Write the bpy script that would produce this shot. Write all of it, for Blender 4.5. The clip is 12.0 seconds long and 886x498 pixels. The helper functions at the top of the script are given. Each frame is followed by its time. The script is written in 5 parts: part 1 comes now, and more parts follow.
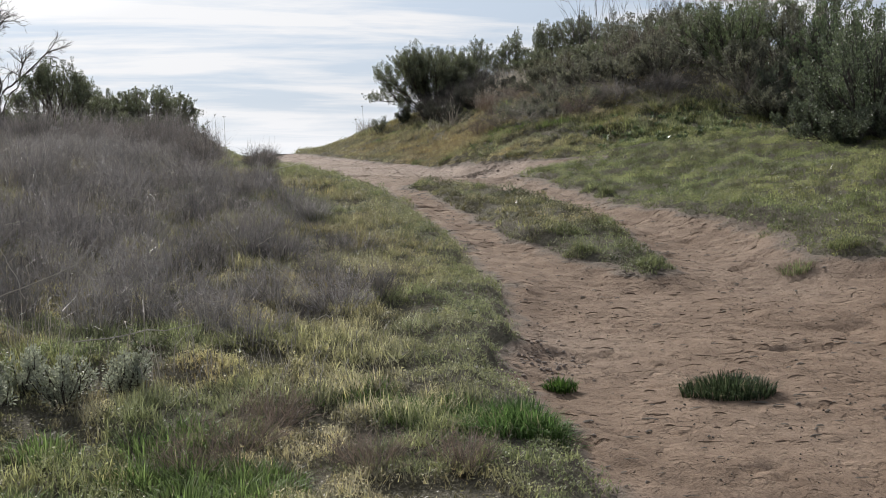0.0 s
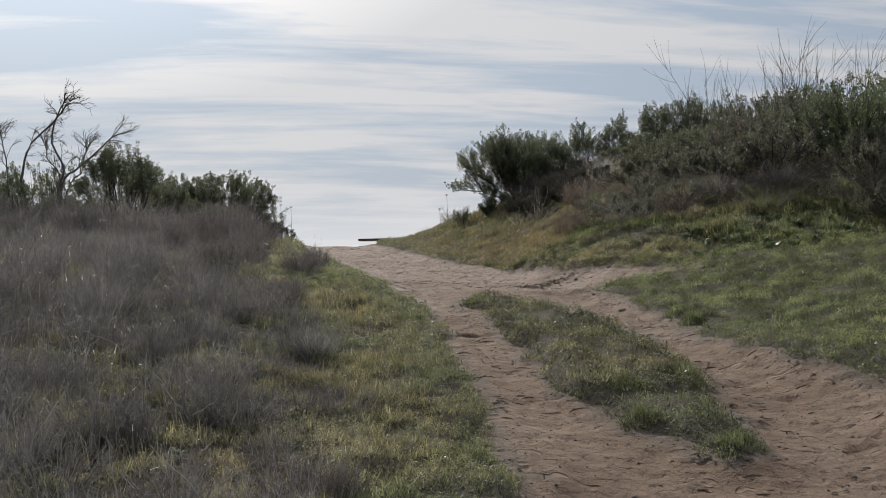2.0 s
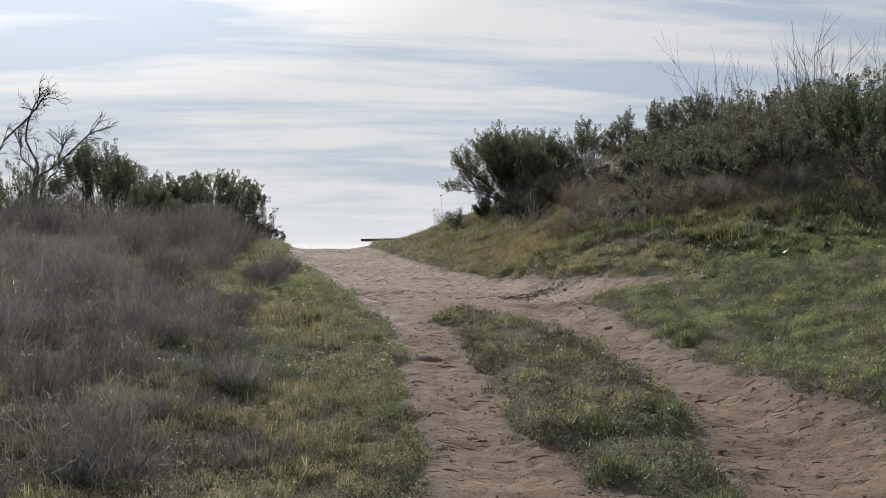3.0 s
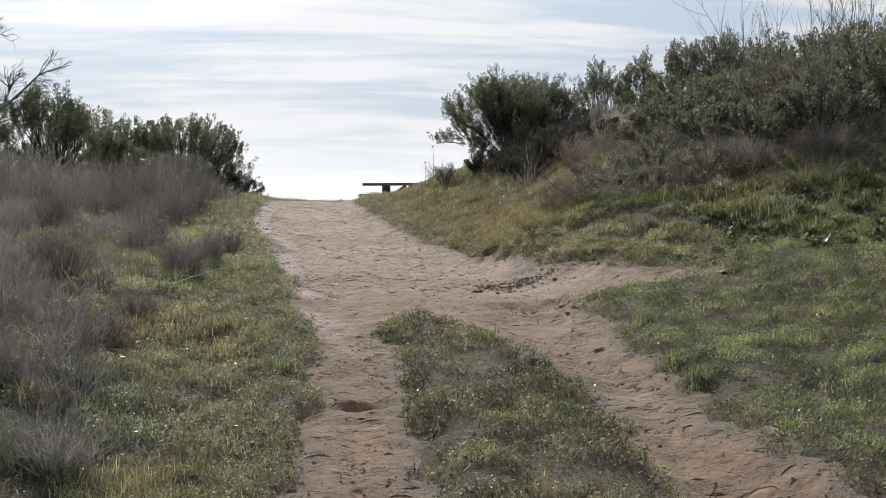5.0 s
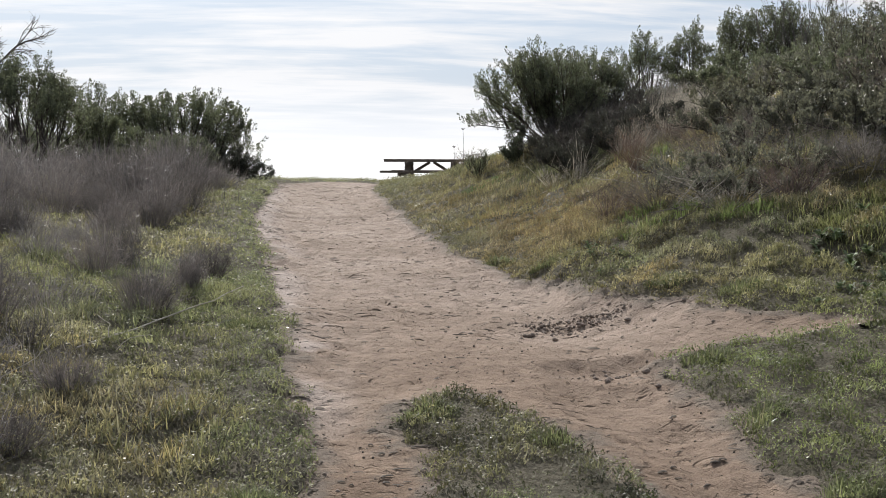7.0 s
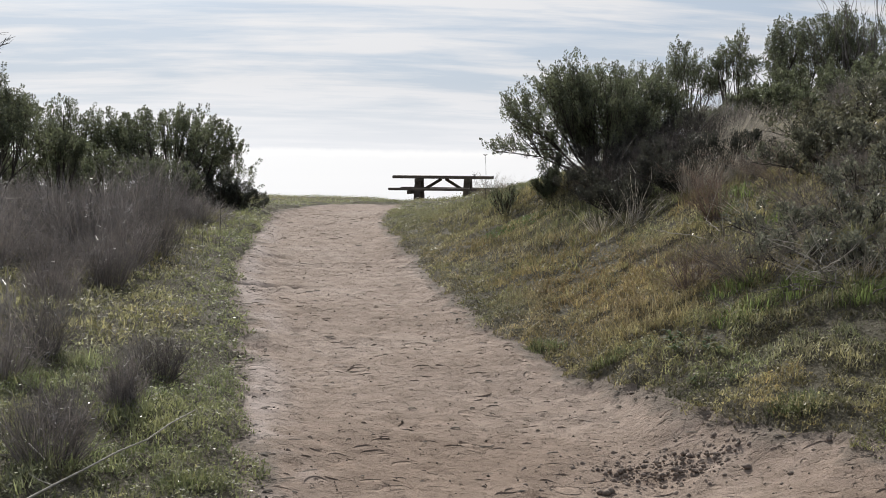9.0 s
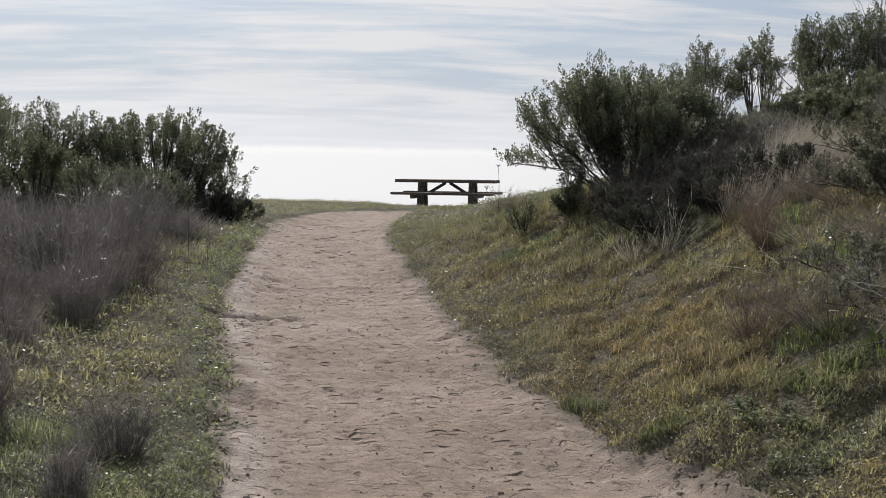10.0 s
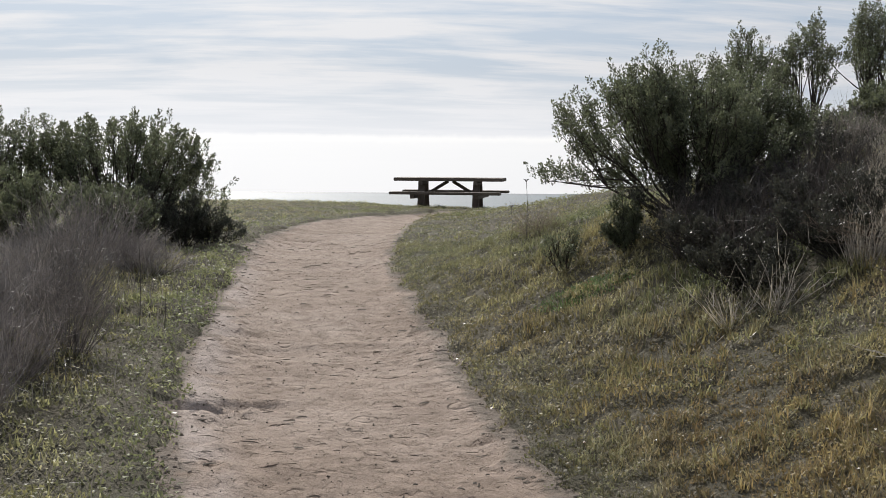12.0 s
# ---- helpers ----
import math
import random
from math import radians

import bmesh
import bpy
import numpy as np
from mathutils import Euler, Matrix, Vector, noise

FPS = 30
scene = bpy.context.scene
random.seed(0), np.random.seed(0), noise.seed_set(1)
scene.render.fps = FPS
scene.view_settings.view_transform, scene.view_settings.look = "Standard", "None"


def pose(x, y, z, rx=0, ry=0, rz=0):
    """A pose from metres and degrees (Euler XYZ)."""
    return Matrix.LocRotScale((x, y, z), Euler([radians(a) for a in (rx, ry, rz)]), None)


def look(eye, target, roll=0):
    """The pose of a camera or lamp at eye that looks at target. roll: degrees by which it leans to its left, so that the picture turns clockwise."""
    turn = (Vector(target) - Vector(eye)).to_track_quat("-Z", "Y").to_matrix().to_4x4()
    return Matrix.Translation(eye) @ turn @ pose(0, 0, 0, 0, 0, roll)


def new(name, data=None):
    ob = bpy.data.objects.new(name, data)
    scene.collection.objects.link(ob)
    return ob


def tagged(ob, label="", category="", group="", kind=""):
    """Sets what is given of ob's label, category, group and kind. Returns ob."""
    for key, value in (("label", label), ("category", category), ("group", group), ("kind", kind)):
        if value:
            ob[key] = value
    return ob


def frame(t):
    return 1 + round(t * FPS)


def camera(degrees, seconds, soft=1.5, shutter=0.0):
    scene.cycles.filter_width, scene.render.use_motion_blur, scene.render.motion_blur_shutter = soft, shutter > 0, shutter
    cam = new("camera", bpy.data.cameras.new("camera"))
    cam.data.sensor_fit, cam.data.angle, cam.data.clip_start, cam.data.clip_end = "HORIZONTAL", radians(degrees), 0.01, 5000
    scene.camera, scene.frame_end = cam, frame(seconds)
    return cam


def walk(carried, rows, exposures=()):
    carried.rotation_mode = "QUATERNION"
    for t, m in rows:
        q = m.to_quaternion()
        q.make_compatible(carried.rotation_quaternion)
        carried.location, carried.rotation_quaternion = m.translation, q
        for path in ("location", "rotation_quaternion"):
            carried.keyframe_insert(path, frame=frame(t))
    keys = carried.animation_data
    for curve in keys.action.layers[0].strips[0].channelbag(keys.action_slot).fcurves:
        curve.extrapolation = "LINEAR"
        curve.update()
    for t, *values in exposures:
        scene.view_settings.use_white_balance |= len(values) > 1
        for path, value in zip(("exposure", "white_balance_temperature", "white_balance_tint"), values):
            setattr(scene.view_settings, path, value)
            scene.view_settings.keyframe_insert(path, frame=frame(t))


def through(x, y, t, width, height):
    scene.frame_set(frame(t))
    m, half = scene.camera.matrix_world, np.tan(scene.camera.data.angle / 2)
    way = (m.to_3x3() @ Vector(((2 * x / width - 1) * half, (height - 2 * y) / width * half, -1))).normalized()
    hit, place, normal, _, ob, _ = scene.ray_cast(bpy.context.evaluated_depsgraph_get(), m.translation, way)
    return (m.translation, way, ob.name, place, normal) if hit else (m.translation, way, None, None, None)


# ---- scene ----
cam = camera(38.02, 12.0, soft=0.85)
PATH = [
    (0.0, look((-0.000, 0.000, 1.600), (2.222, 9.745, 1.288), -1.66)),
    (0.5, look((0.181, 0.423, 1.665), (2.343, 10.182, 1.369), -1.45)),
    (1.0, look((0.397, 0.820, 1.749), (1.954, 10.691, 1.378), -1.21)),
    (1.5, look((0.562, 1.262, 1.860), (1.946, 11.164, 1.726), -0.43)),
    (2.0, look((0.874, 1.689, 1.922), (2.194, 11.597, 2.226), -0.80)),
    (2.5, look((1.075, 2.161, 1.992), (2.293, 12.082, 2.284), -0.73)),
    (3.0, look((1.329, 2.609, 2.027), (2.524, 12.533, 2.315), -0.66)),
    (3.5, look((1.527, 3.084, 2.089), (2.507, 13.034, 2.310), -0.55)),
    (3.7, look((1.587, 3.277, 2.146), (2.654, 13.219, 2.268), -0.55)),
    (5.3, look((1.970, 4.736, 2.438), (2.972, 14.680, 2.108), 0.19)),
    (5.5, look((1.973, 4.918, 2.476), (2.892, 14.868, 2.071), 0.20)),
    (6.0, look((1.966, 5.393, 2.547), (2.884, 15.342, 2.124), 0.26)),
    (6.5, look((2.033, 5.889, 2.630), (2.937, 15.839, 2.209), 0.29)),
    (7.0, look((2.039, 6.435, 2.680), (2.914, 16.385, 2.206), 0.43)),
    (7.2, look((2.051, 6.644, 2.708), (2.938, 16.593, 2.237), 0.38)),
    (8.8, look((2.140, 8.341, 2.959), (2.939, 18.300, 2.541), 0.78)),
    (9.0, look((2.107, 8.559, 2.975), (2.925, 18.516, 2.549), 0.76)),
    (9.5, look((2.108, 9.102, 3.042), (2.917, 19.059, 2.603), 0.85)),
    (10.0, look((2.108, 9.609, 3.123), (2.922, 19.566, 2.682), 0.90)),
    (10.5, look((2.112, 10.113, 3.204), (2.925, 20.070, 2.758), 0.91)),
    (11.0, look((2.127, 10.627, 3.288), (2.923, 20.585, 2.842), 0.79)),
    (11.5, look((2.086, 11.160, 3.337), (2.933, 21.112, 2.850), 0.74)),
    (12.0, look((2.106, 11.739, 3.383), (2.960, 21.687, 2.842), 0.55)),
]
EXPOSURES = [(0.0, 0.20), (1.0, 0.14), (1.5, 0.10), (2.0, -0.24), (2.6, -0.10), (3.5, -0.10), (5.3, 0.22), (7.2, 0.26), (9.0, 0.04), (11.0, -0.08), (12.0, 0.04)]
walk(cam, PATH, EXPOSURES)

# ---------------------------------------------------------------- light
SUN_ELEV, SUN_LEFT = 38.0, 11.0
sun_dir = Vector((-math.sin(radians(SUN_LEFT)) * math.cos(radians(SUN_ELEV)),
                  math.cos(radians(SUN_LEFT)) * math.cos(radians(SUN_ELEV)),
                  math.sin(radians(SUN_ELEV))))
sun = new("sun", bpy.data.lights.new("sun", "SUN"))
sun.data.energy, sun.data.angle, sun.data.color = 5.0, radians(0.8), (1.0, 0.955, 0.905)
sun.matrix_world = look((0, 0, 60), Vector((0, 0, 60)) - sun_dir)


def link(tree, a, b):
    tree.links.new(a, b)


def node(tree, kind, inputs=None, **props):
    n = tree.nodes.new(kind)
    for key, value in (inputs or {}).items():
        n.inputs[key].default_value = value
    if "op" in props:
        n.operation = props["op"]
    if "dtype" in props:
        n.data_type = props["dtype"]
    return n


def ramp(tree, source, stops):
    n = tree.nodes.new("ShaderNodeValToRGB")
    while len(n.color_ramp.elements) < len(stops):
        n.color_ramp.elements.new(0.5)
    for e, (pos, colour) in zip(n.color_ramp.elements, stops):
        e.position = pos
        e.color = (*colour, 1) if len(colour) == 3 else colour
    link(tree, source, n.inputs["Fac"])
    return n


def mix(tree, fac, a, b, blend="MIX"):
    n = tree.nodes.new("ShaderNodeMix")
    n.data_type, n.blend_type = "RGBA", blend
    for socket, value in ((n.inputs[0], fac), (n.inputs[6], a), (n.inputs[7], b)):
        if isinstance(value, (int, float)):
            socket.default_value = value
        elif isinstance(value, tuple):
            socket.default_value = (*value, 1) if len(value) == 3 else value
        else:
            link(tree, value, socket)
    return n.outputs[2]


def math_node(tree, op, a, b=0.0, clamp=False):
    n = tree.nodes.new("ShaderNodeMath")
    n.operation, n.use_clamp = op, clamp
    for socket, value in ((n.inputs[0], a), (n.inputs[1], b)):
        if isinstance(value, (int, float)):
            socket.default_value = value
        else:
            link(tree, value, socket)
    return n.outputs[0]


def make_world():
    """Thin streaky high cloud over a pale blue sky, brighter towards the sun."""
    world = bpy.data.worlds.new("sky")
    scene.world = world
    world.use_nodes = True
    t = world.node_tree
    t.nodes.clear()
    out = t.nodes.new("ShaderNodeOutputWorld")
    back = t.nodes.new("ShaderNodeBackground")
    coord = t.nodes.new("ShaderNodeTexCoord")
    sky = t.nodes.new("ShaderNodeTexSky")
    sky.sky_type, sky.sun_disc = "NISHITA", False
    sky.sun_elevation, sky.sun_rotation = radians(SUN_ELEV), radians(-SUN_LEFT)
    sky.air_density, sky.dust_density, sky.ozone_density = 1.0, 2.0, 1.0
    split = t.nodes.new("ShaderNodeSeparateXYZ")
    link(t, coord.outputs["Generated"], split.inputs[0])
    # the sky close to the sea is repeated below it, so that haze hides the horizon
    up = math_node(t, "MAXIMUM", split.outputs[2], 0.012)
    raised = t.nodes.new("ShaderNodeCombineXYZ")
    link(t, split.outputs[0], raised.inputs[0])
    link(t, split.outputs[1], raised.inputs[1])
    link(t, up, raised.inputs[2])
    link(t, raised.outputs[0], sky.inputs["Vector"])
    # cloud sheet seen in perspective: streaks lie across the view
    depth = math_node(t, "ADD", up, 0.17)
    cx = math_node(t, "DIVIDE", split.outputs[0], depth)
    cy = math_node(t, "DIVIDE", split.outputs[1], depth)
    place = t.nodes.new("ShaderNodeCombineXYZ")
    link(t, math_node(t, "MULTIPLY", cx, 0.8), place.inputs[0])
    link(t, math_node(t, "MULTIPLY", cy, 3.1), place.inputs[1])
    n1 = node(t, "ShaderNodeTexNoise", {"Scale": 1.0, "Detail": 7.0, "Roughness": 0.55, "Distortion": 0.5})
    link(t, place.outputs[0], n1.inputs["Vector"])
    place2 = t.nodes.new("ShaderNodeCombineXYZ")
    link(t, math_node(t, "MULTIPLY", cx, 1.6), place2.inputs[0])
    link(t, math_node(t, "MULTIPLY", cy, 7.0), place2.inputs[1])
    n2 = node(t, "ShaderNodeTexNoise", {"Scale": 1.0, "Detail": 6.0, "Roughness": 0.6, "Distortion": 0.3})
    link(t, place2.outputs[0], n2.inputs["Vector"])
    both = math_node(t, "ADD", math_node(t, "MULTIPLY", n1.outputs["Fac"], 0.62), math_node(t, "MULTIPLY", n2.outputs["Fac"], 0.38))
    cover = ramp(t, both, [(0.44, (0, 0, 0)), (0.56, (1, 1, 1))]).outputs["Color"]
    # forward scattering round the sun
    dot = t.nodes.new("ShaderNodeVectorMath")
    dot.operation = "DOT_PRODUCT"
    link(t, coord.outputs["Generated"], dot.inputs[0])
    dot.inputs[1].default_value = sun_dir
    glow = ramp(t, math_node(t, "ADD", math_node(t, "MULTIPLY", dot.outputs["Value"], 0.5), 0.5), [(0, (0, 0, 0)), (1, (1, 1, 1))])
    r = glow.color_ramp
    r.elements[0].position, r.elements[0].color = 0.0, (0.49, 0.51, 0.575, 1)
    r.elements[1].position, r.elements[1].color = 1.0, (2.2, 2.15, 2.05, 1)
    for pos, c in ((0.55, (0.44, 0.455, 0.507, 1)), (0.80, (0.555, 0.56, 0.59, 1)), (0.93, (0.825, 0.83, 0.85, 1))):
        e = r.elements.new(pos)
        e.color = c
    blue = mix(t, 1.0, sky.outputs["Color"], (0.07, 0.07, 0.07), "MULTIPLY")
    blue = mix(t, 0.8, blue, mix(t, 1.0, glow.outputs["Color"], (0.64, 0.755, 0.90), "MULTIPLY"))
    full = mix(t, cover, blue, glow.outputs["Color"])
    # haze low over the sea
    low = ramp(t, up, [(0.025, (1, 1, 1)), (0.085, (0, 0, 0))])
    full = mix(t, math_node(t, "MULTIPLY", low.outputs["Color"], 0.9), full, mix(t, 1.0, glow.outputs["Color"], (1.2, 1.2, 1.2), "MULTIPLY"))
    # a bank of cloud with a scalloped upper edge low over the sea
    across = t.nodes.new("ShaderNodeCombineXYZ")
    link(t, math_node(t, "MULTIPLY", split.outputs[0], 38.0), across.inputs[0])
    link(t, math_node(t, "MULTIPLY", split.outputs[2], 30.0), across.inputs[1])
    puffs = node(t, "ShaderNodeTexNoise", {"Scale": 1.0, "Detail": 6.0, "Roughness": 0.6})
    link(t, across.outputs[0], puffs.inputs["Vector"])
    edge = math_node(t, "SUBTRACT", split.outputs[2], math_node(t, "MULTIPLY", puffs.outputs["Fac"], 0.0075))
    bank = ramp(t, edge, [(0.0, (0.55, 0.55, 0.55)), (0.024, (0.6, 0.6, 0.6)), (0.0275, (1, 1, 1)), (0.0295, (0, 0, 0))])
    full = mix(t, bank.outputs["Color"], full, mix(t, 1.0, glow.outputs["Color"], (1.34, 1.32, 1.27), "MULTIPLY"))
    link(t, full, back.inputs["Color"])
    back.inputs["Strength"].default_value = 1.0
    link(t, back.outputs[0], out.inputs[0])


make_world()


# ---------------------------------------------------------------- materials
def material(name):
    m = bpy.data.materials.new(name)
    m.use_nodes = True
    t = m.node_tree
    return m, t, t.nodes["Principled BSDF"], t.nodes["Material Output"]


def object_place(t):
    c = t.nodes.new("ShaderNodeTexCoord")
    return c.outputs["Object"]


def noise_tex(t, place, scale, detail=6.0, rough=0.6, distortion=0.0):
    n = node(t, "ShaderNodeTexNoise", {"Scale": scale, "Detail": detail, "Roughness": rough, "Distortion": distortion})
    link(t, place, n.inputs["Vector"])
    return n.outputs["Fac"]


def bump(t, shader, height, strength, distance):
    n = node(t, "ShaderNodeBump", {"Strength": strength, "Distance": distance})
    link(t, height, n.inputs["Height"])
    link(t, n.outputs["Normal"], shader.inputs["Normal"])
    return n


def sand_material():
    m, t, b, _ = material("trodden_sand")
    p = object_place(t)
    big = ramp(t, noise_tex(t, p, 1.1, 5, 0.6), [(0.3, (0.244, 0.188, 0.148)), (0.5, (0.302, 0.238, 0.192)), (0.72, (0.350, 0.286, 0.238))])
    mid = ramp(t, noise_tex(t, p, 9.0, 5, 0.65, 0.4), [(0.35, (0.72, 0.70, 0.68)), (0.6, (1.0, 1.0, 1.0)), (0.8, (1.12, 1.1, 1.08))])
    grain = ramp(t, noise_tex(t, p, 130.0, 3, 0.7), [(0.3, (0.62, 0.60, 0.58)), (0.5, (1.0, 1.0, 1.0)), (0.75, (1.15, 1.15, 1.15))])
    c = mix(t, 1.0, big.outputs[0], mid.outputs[0], "MULTIPLY")
    # damp brown sand on the lower slope; dark crumbly soil and leaf mould along the margins
    a = t.nodes.new("ShaderNodeAttribute")
    a.attribute_name = "tint"
    e = t.nodes.new("ShaderNodeSeparateColor")
    link(t, a.outputs["Color"], e.inputs[0])
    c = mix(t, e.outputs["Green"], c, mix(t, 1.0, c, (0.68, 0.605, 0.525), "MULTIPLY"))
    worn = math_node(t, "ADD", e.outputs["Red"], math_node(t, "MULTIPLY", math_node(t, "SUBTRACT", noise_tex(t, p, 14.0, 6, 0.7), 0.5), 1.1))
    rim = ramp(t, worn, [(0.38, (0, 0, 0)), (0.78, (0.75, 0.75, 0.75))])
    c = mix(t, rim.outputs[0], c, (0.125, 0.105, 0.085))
    c = mix(t, math_node(t, "MULTIPLY", e.outputs["Blue"], 0.55), c, (0.40, 0.345, 0.315))
    c = mix(t, 0.8, c, grain.outputs[0], "MULTIPLY")
    link(t, c, b.inputs["Base Color"])
    b.inputs["Roughness"].default_value = 0.93
    b.inputs["Specular IOR Level"].default_value = 0.2
    pits = ramp(t, noise_tex(t, p, 26.0, 4, 0.55, 0.6), [(0.30, (0, 0, 0)), (0.42, (1, 1, 1))])
    h = math_node(t, "ADD", math_node(t, "MULTIPLY", noise_tex(t, p, 30.0, 8, 0.62, 0.3), 0.72), math_node(t, "MULTIPLY", noise_tex(t, p, 170.0, 2, 0.6), 0.25))
    h = math_node(t, "ADD", h, math_node(t, "MULTIPLY", pits.outputs[0], 0.55))
    cells = t.nodes.new("ShaderNodeTexVoronoi")
    cells.inputs["Scale"].default_value = 3.6
    link(t, p, cells.inputs["Vector"])
    ring = ramp(t, cells.outputs["Distance"], [(0.12, (0, 0, 0)), (0.19, (1, 1, 1)), (0.215, (1, 1, 1)), (0.24, (0, 0, 0))])
    arc = ramp(t, noise_tex(t, p, 6.5, 2, 0.5), [(0.48, (0, 0, 0)), (0.56, (1, 1, 1))])
    h = math_node(t, "SUBTRACT", h, math_node(t, "MULTIPLY", math_node(t, "MULTIPLY", ring.outputs[0], arc.outputs[0]), 0.6))
    small = t.nodes.new("ShaderNodeTexVoronoi")
    small.inputs["Scale"].default_value = 8.0
    link(t, p, small.inputs["Vector"])
    dent = ramp(t, small.outputs["Distance"], [(0.05, (1, 1, 1)), (0.22, (0, 0, 0))])
    some = ramp(t, noise_tex(t, p, 4.0, 3, 0.6), [(0.52, (0, 0, 0)), (0.6, (1, 1, 1))])
    h = math_node(t, "SUBTRACT", h, math_node(t, "MULTIPLY", math_node(t, "MULTIPLY", dent.outputs[0], some.outputs[0]), 0.8))
    bump(t, b, h, 1.0, 0.022)
    return m


def soil_material():
    m, t, b, _ = material("soil_and_litter")
    p = object_place(t)
    big = ramp(t, noise_tex(t, p, 2.2, 6, 0.6), [(0.3, (0.078, 0.070, 0.048)), (0.5, (0.124, 0.112, 0.080)), (0.7, (0.172, 0.150, 0.112))])
    fine = ramp(t, noise_tex(t, p, 60.0, 5, 0.7), [(0.3, (0.5, 0.5, 0.5)), (0.6, (1.1, 1.1, 1.1))])
    link(t, mix(t, 1.0, big.outputs[0], fine.outputs[0], "MULTIPLY"), b.inputs["Base Color"])
    b.inputs["Roughness"].default_value = 0.95
    b.inputs["Specular IOR Level"].default_value = 0.15
    bump(t, b, noise_tex(t, p, 40.0, 8, 0.7), 1.0, 0.04)
    return m


def blade_material(name, through=0.45, rough=0.5, gloss=0.4):
    """Leaves and stalks whose colour is carried by each blade; light passes through them."""
    m, t, b, out = material(name)
    a = t.nodes.new("ShaderNodeAttribute")
    a.attribute_name = "tint"
    g = t.nodes.new("ShaderNodeNewGeometry")
    vary = ramp(t, g.outputs["Random Per Island"], [(0.0, (0.62, 0.62, 0.63)), (0.5, (0.97, 0.97, 0.97)), (1.0, (1.42, 1.40, 1.34))])
    c = mix(t, 1.0, a.outputs["Color"], vary.outputs[0], "MULTIPLY")
    link(t, c, b.inputs["Base Color"])
    # a few waxy or dewy blades glint, the rest are dull
    sheen = ramp(t, g.outputs["Random Per Island"], [(0.0, (0.36, 0.36, 0.36)), (0.055, (0.42, 0.42, 0.42)), (0.07, (rough, rough, rough)), (1.0, (rough, rough, rough))])
    link(t, sheen.outputs[0], b.inputs["Roughness"])
    wax = ramp(t, g.outputs["Random Per Island"], [(0.0, (2 * gloss, 2 * gloss, 2 * gloss)), (0.055, (2 * gloss, 2 * gloss, 2 * gloss)), (0.07, (gloss, gloss, gloss)), (1.0, (gloss, gloss, gloss))])
    link(t, wax.outputs[0], b.inputs["Specular IOR Level"])
    tr = t.nodes.new("ShaderNodeBsdfTranslucent")
    link(t, mix(t, 1.0, c, (1.13, 1.15, 1.05), "MULTIPLY"), tr.inputs["Color"])
    blend = t.nodes.new("ShaderNodeMixShader")
    blend.inputs[0].default_value = through
    link(t, b.outputs[0], blend.inputs[1])
    link(t, tr.outputs[0], blend.inputs[2])
    link(t, blend.outputs[0], out.inputs["Surface"])
    return m


def bark_material(name, dark, light):
    m, t, b, _ = material(name)
    p = object_place(t)
    r = ramp(t, noise_tex(t, p, 24.0, 6, 0.65), [(0.3, dark), (0.7, light)])
    link(t, r.outputs[0], b.inputs["Base Color"])
    b.inputs["Roughness"].default_value = 0.85
    b.inputs["Specular IOR Level"].default_value = 0.2
    bump(t, b, noise_tex(t, p, 70.0, 5, 0.6), 0.6, 0.01)
    return m


def timber_material():
    m, t, b, _ = material("weathered_timber")
    p = object_place(t)
    stretch = node(t, "ShaderNodeMapping", {"Scale": (1.5, 22.0, 22.0)})
    link(t, p, stretch.inputs["Vector"])
    grain = noise_tex(t, stretch.outputs[0], 3.0, 8, 0.6, 0.6)
    r = ramp(t, grain, [(0.3, (0.060, 0.045, 0.034)), (0.55, (0.125, 0.098, 0.075)), (0.8, (0.190, 0.160, 0.130))])
    info = t.nodes.new("ShaderNodeObjectInfo")
    vary = ramp(t, info.outputs["Random"], [(0.0, (0.8, 0.8, 0.82)), (1.0, (1.15, 1.12, 1.08))])
    link(t, mix(t, 1.0, r.outputs[0], vary.outputs[0], "MULTIPLY"), b.inputs["Base Color"])
    b.inputs["Roughness"].default_value = 0.75
    bump(t, b, grain, 0.5, 0.006)
    return m


def water_material():
    m, t, b, _ = material("sea_water")
    p = object_place(t)
    b.inputs["Base Color"].default_value = (0.03, 0.055, 0.07, 1)
    b.inputs["Roughness"].default_value = 0.54
    b.inputs["IOR"].default_value = 1.33
    stretch = node(t, "ShaderNodeMapping", {"Scale": (0.35, 1.0, 1.0)})
    link(t, p, stretch.inputs["Vector"])
    h = math_node(t, "ADD", noise_tex(t, stretch.outputs[0], 0.06, 6, 0.6), math_node(t, "MULTIPLY", noise_tex(t, stretch.outputs[0], 0.5, 4, 0.6), 0.2))
    bump(t, b, h, 1.0, 1.2)
    return m


SAND, SOIL = sand_material(), soil_material()
GRASS = blade_material("grass_blade", 0.40, 0.55, 0.22)
TALL_GRASS = blade_material("tall_grass_blade", 0.45, 0.6, 0.06)
HERB = blade_material("herb_leaf", 0.35, 0.6, 0.2)
LEAF = blade_material("shrub_leaf", 0.40, 0.48, 0.40)
STALK = blade_material("dry_stalk", 0.20, 0.60, 0.30)
BARK = bark_material("shrub_bark", (0.030, 0.025, 0.022), (0.095, 0.082, 0.072))
DEADWOOD = bark_material("bare_grey_wood", (0.060, 0.052, 0.046), (0.17, 0.155, 0.14))
TIMBER, WATER = timber_material(), water_material()

# ---------------------------------------------------------------- the lie of the land
rng = np.random.default_rng(7)
_lattice = rng.random((256, 256))


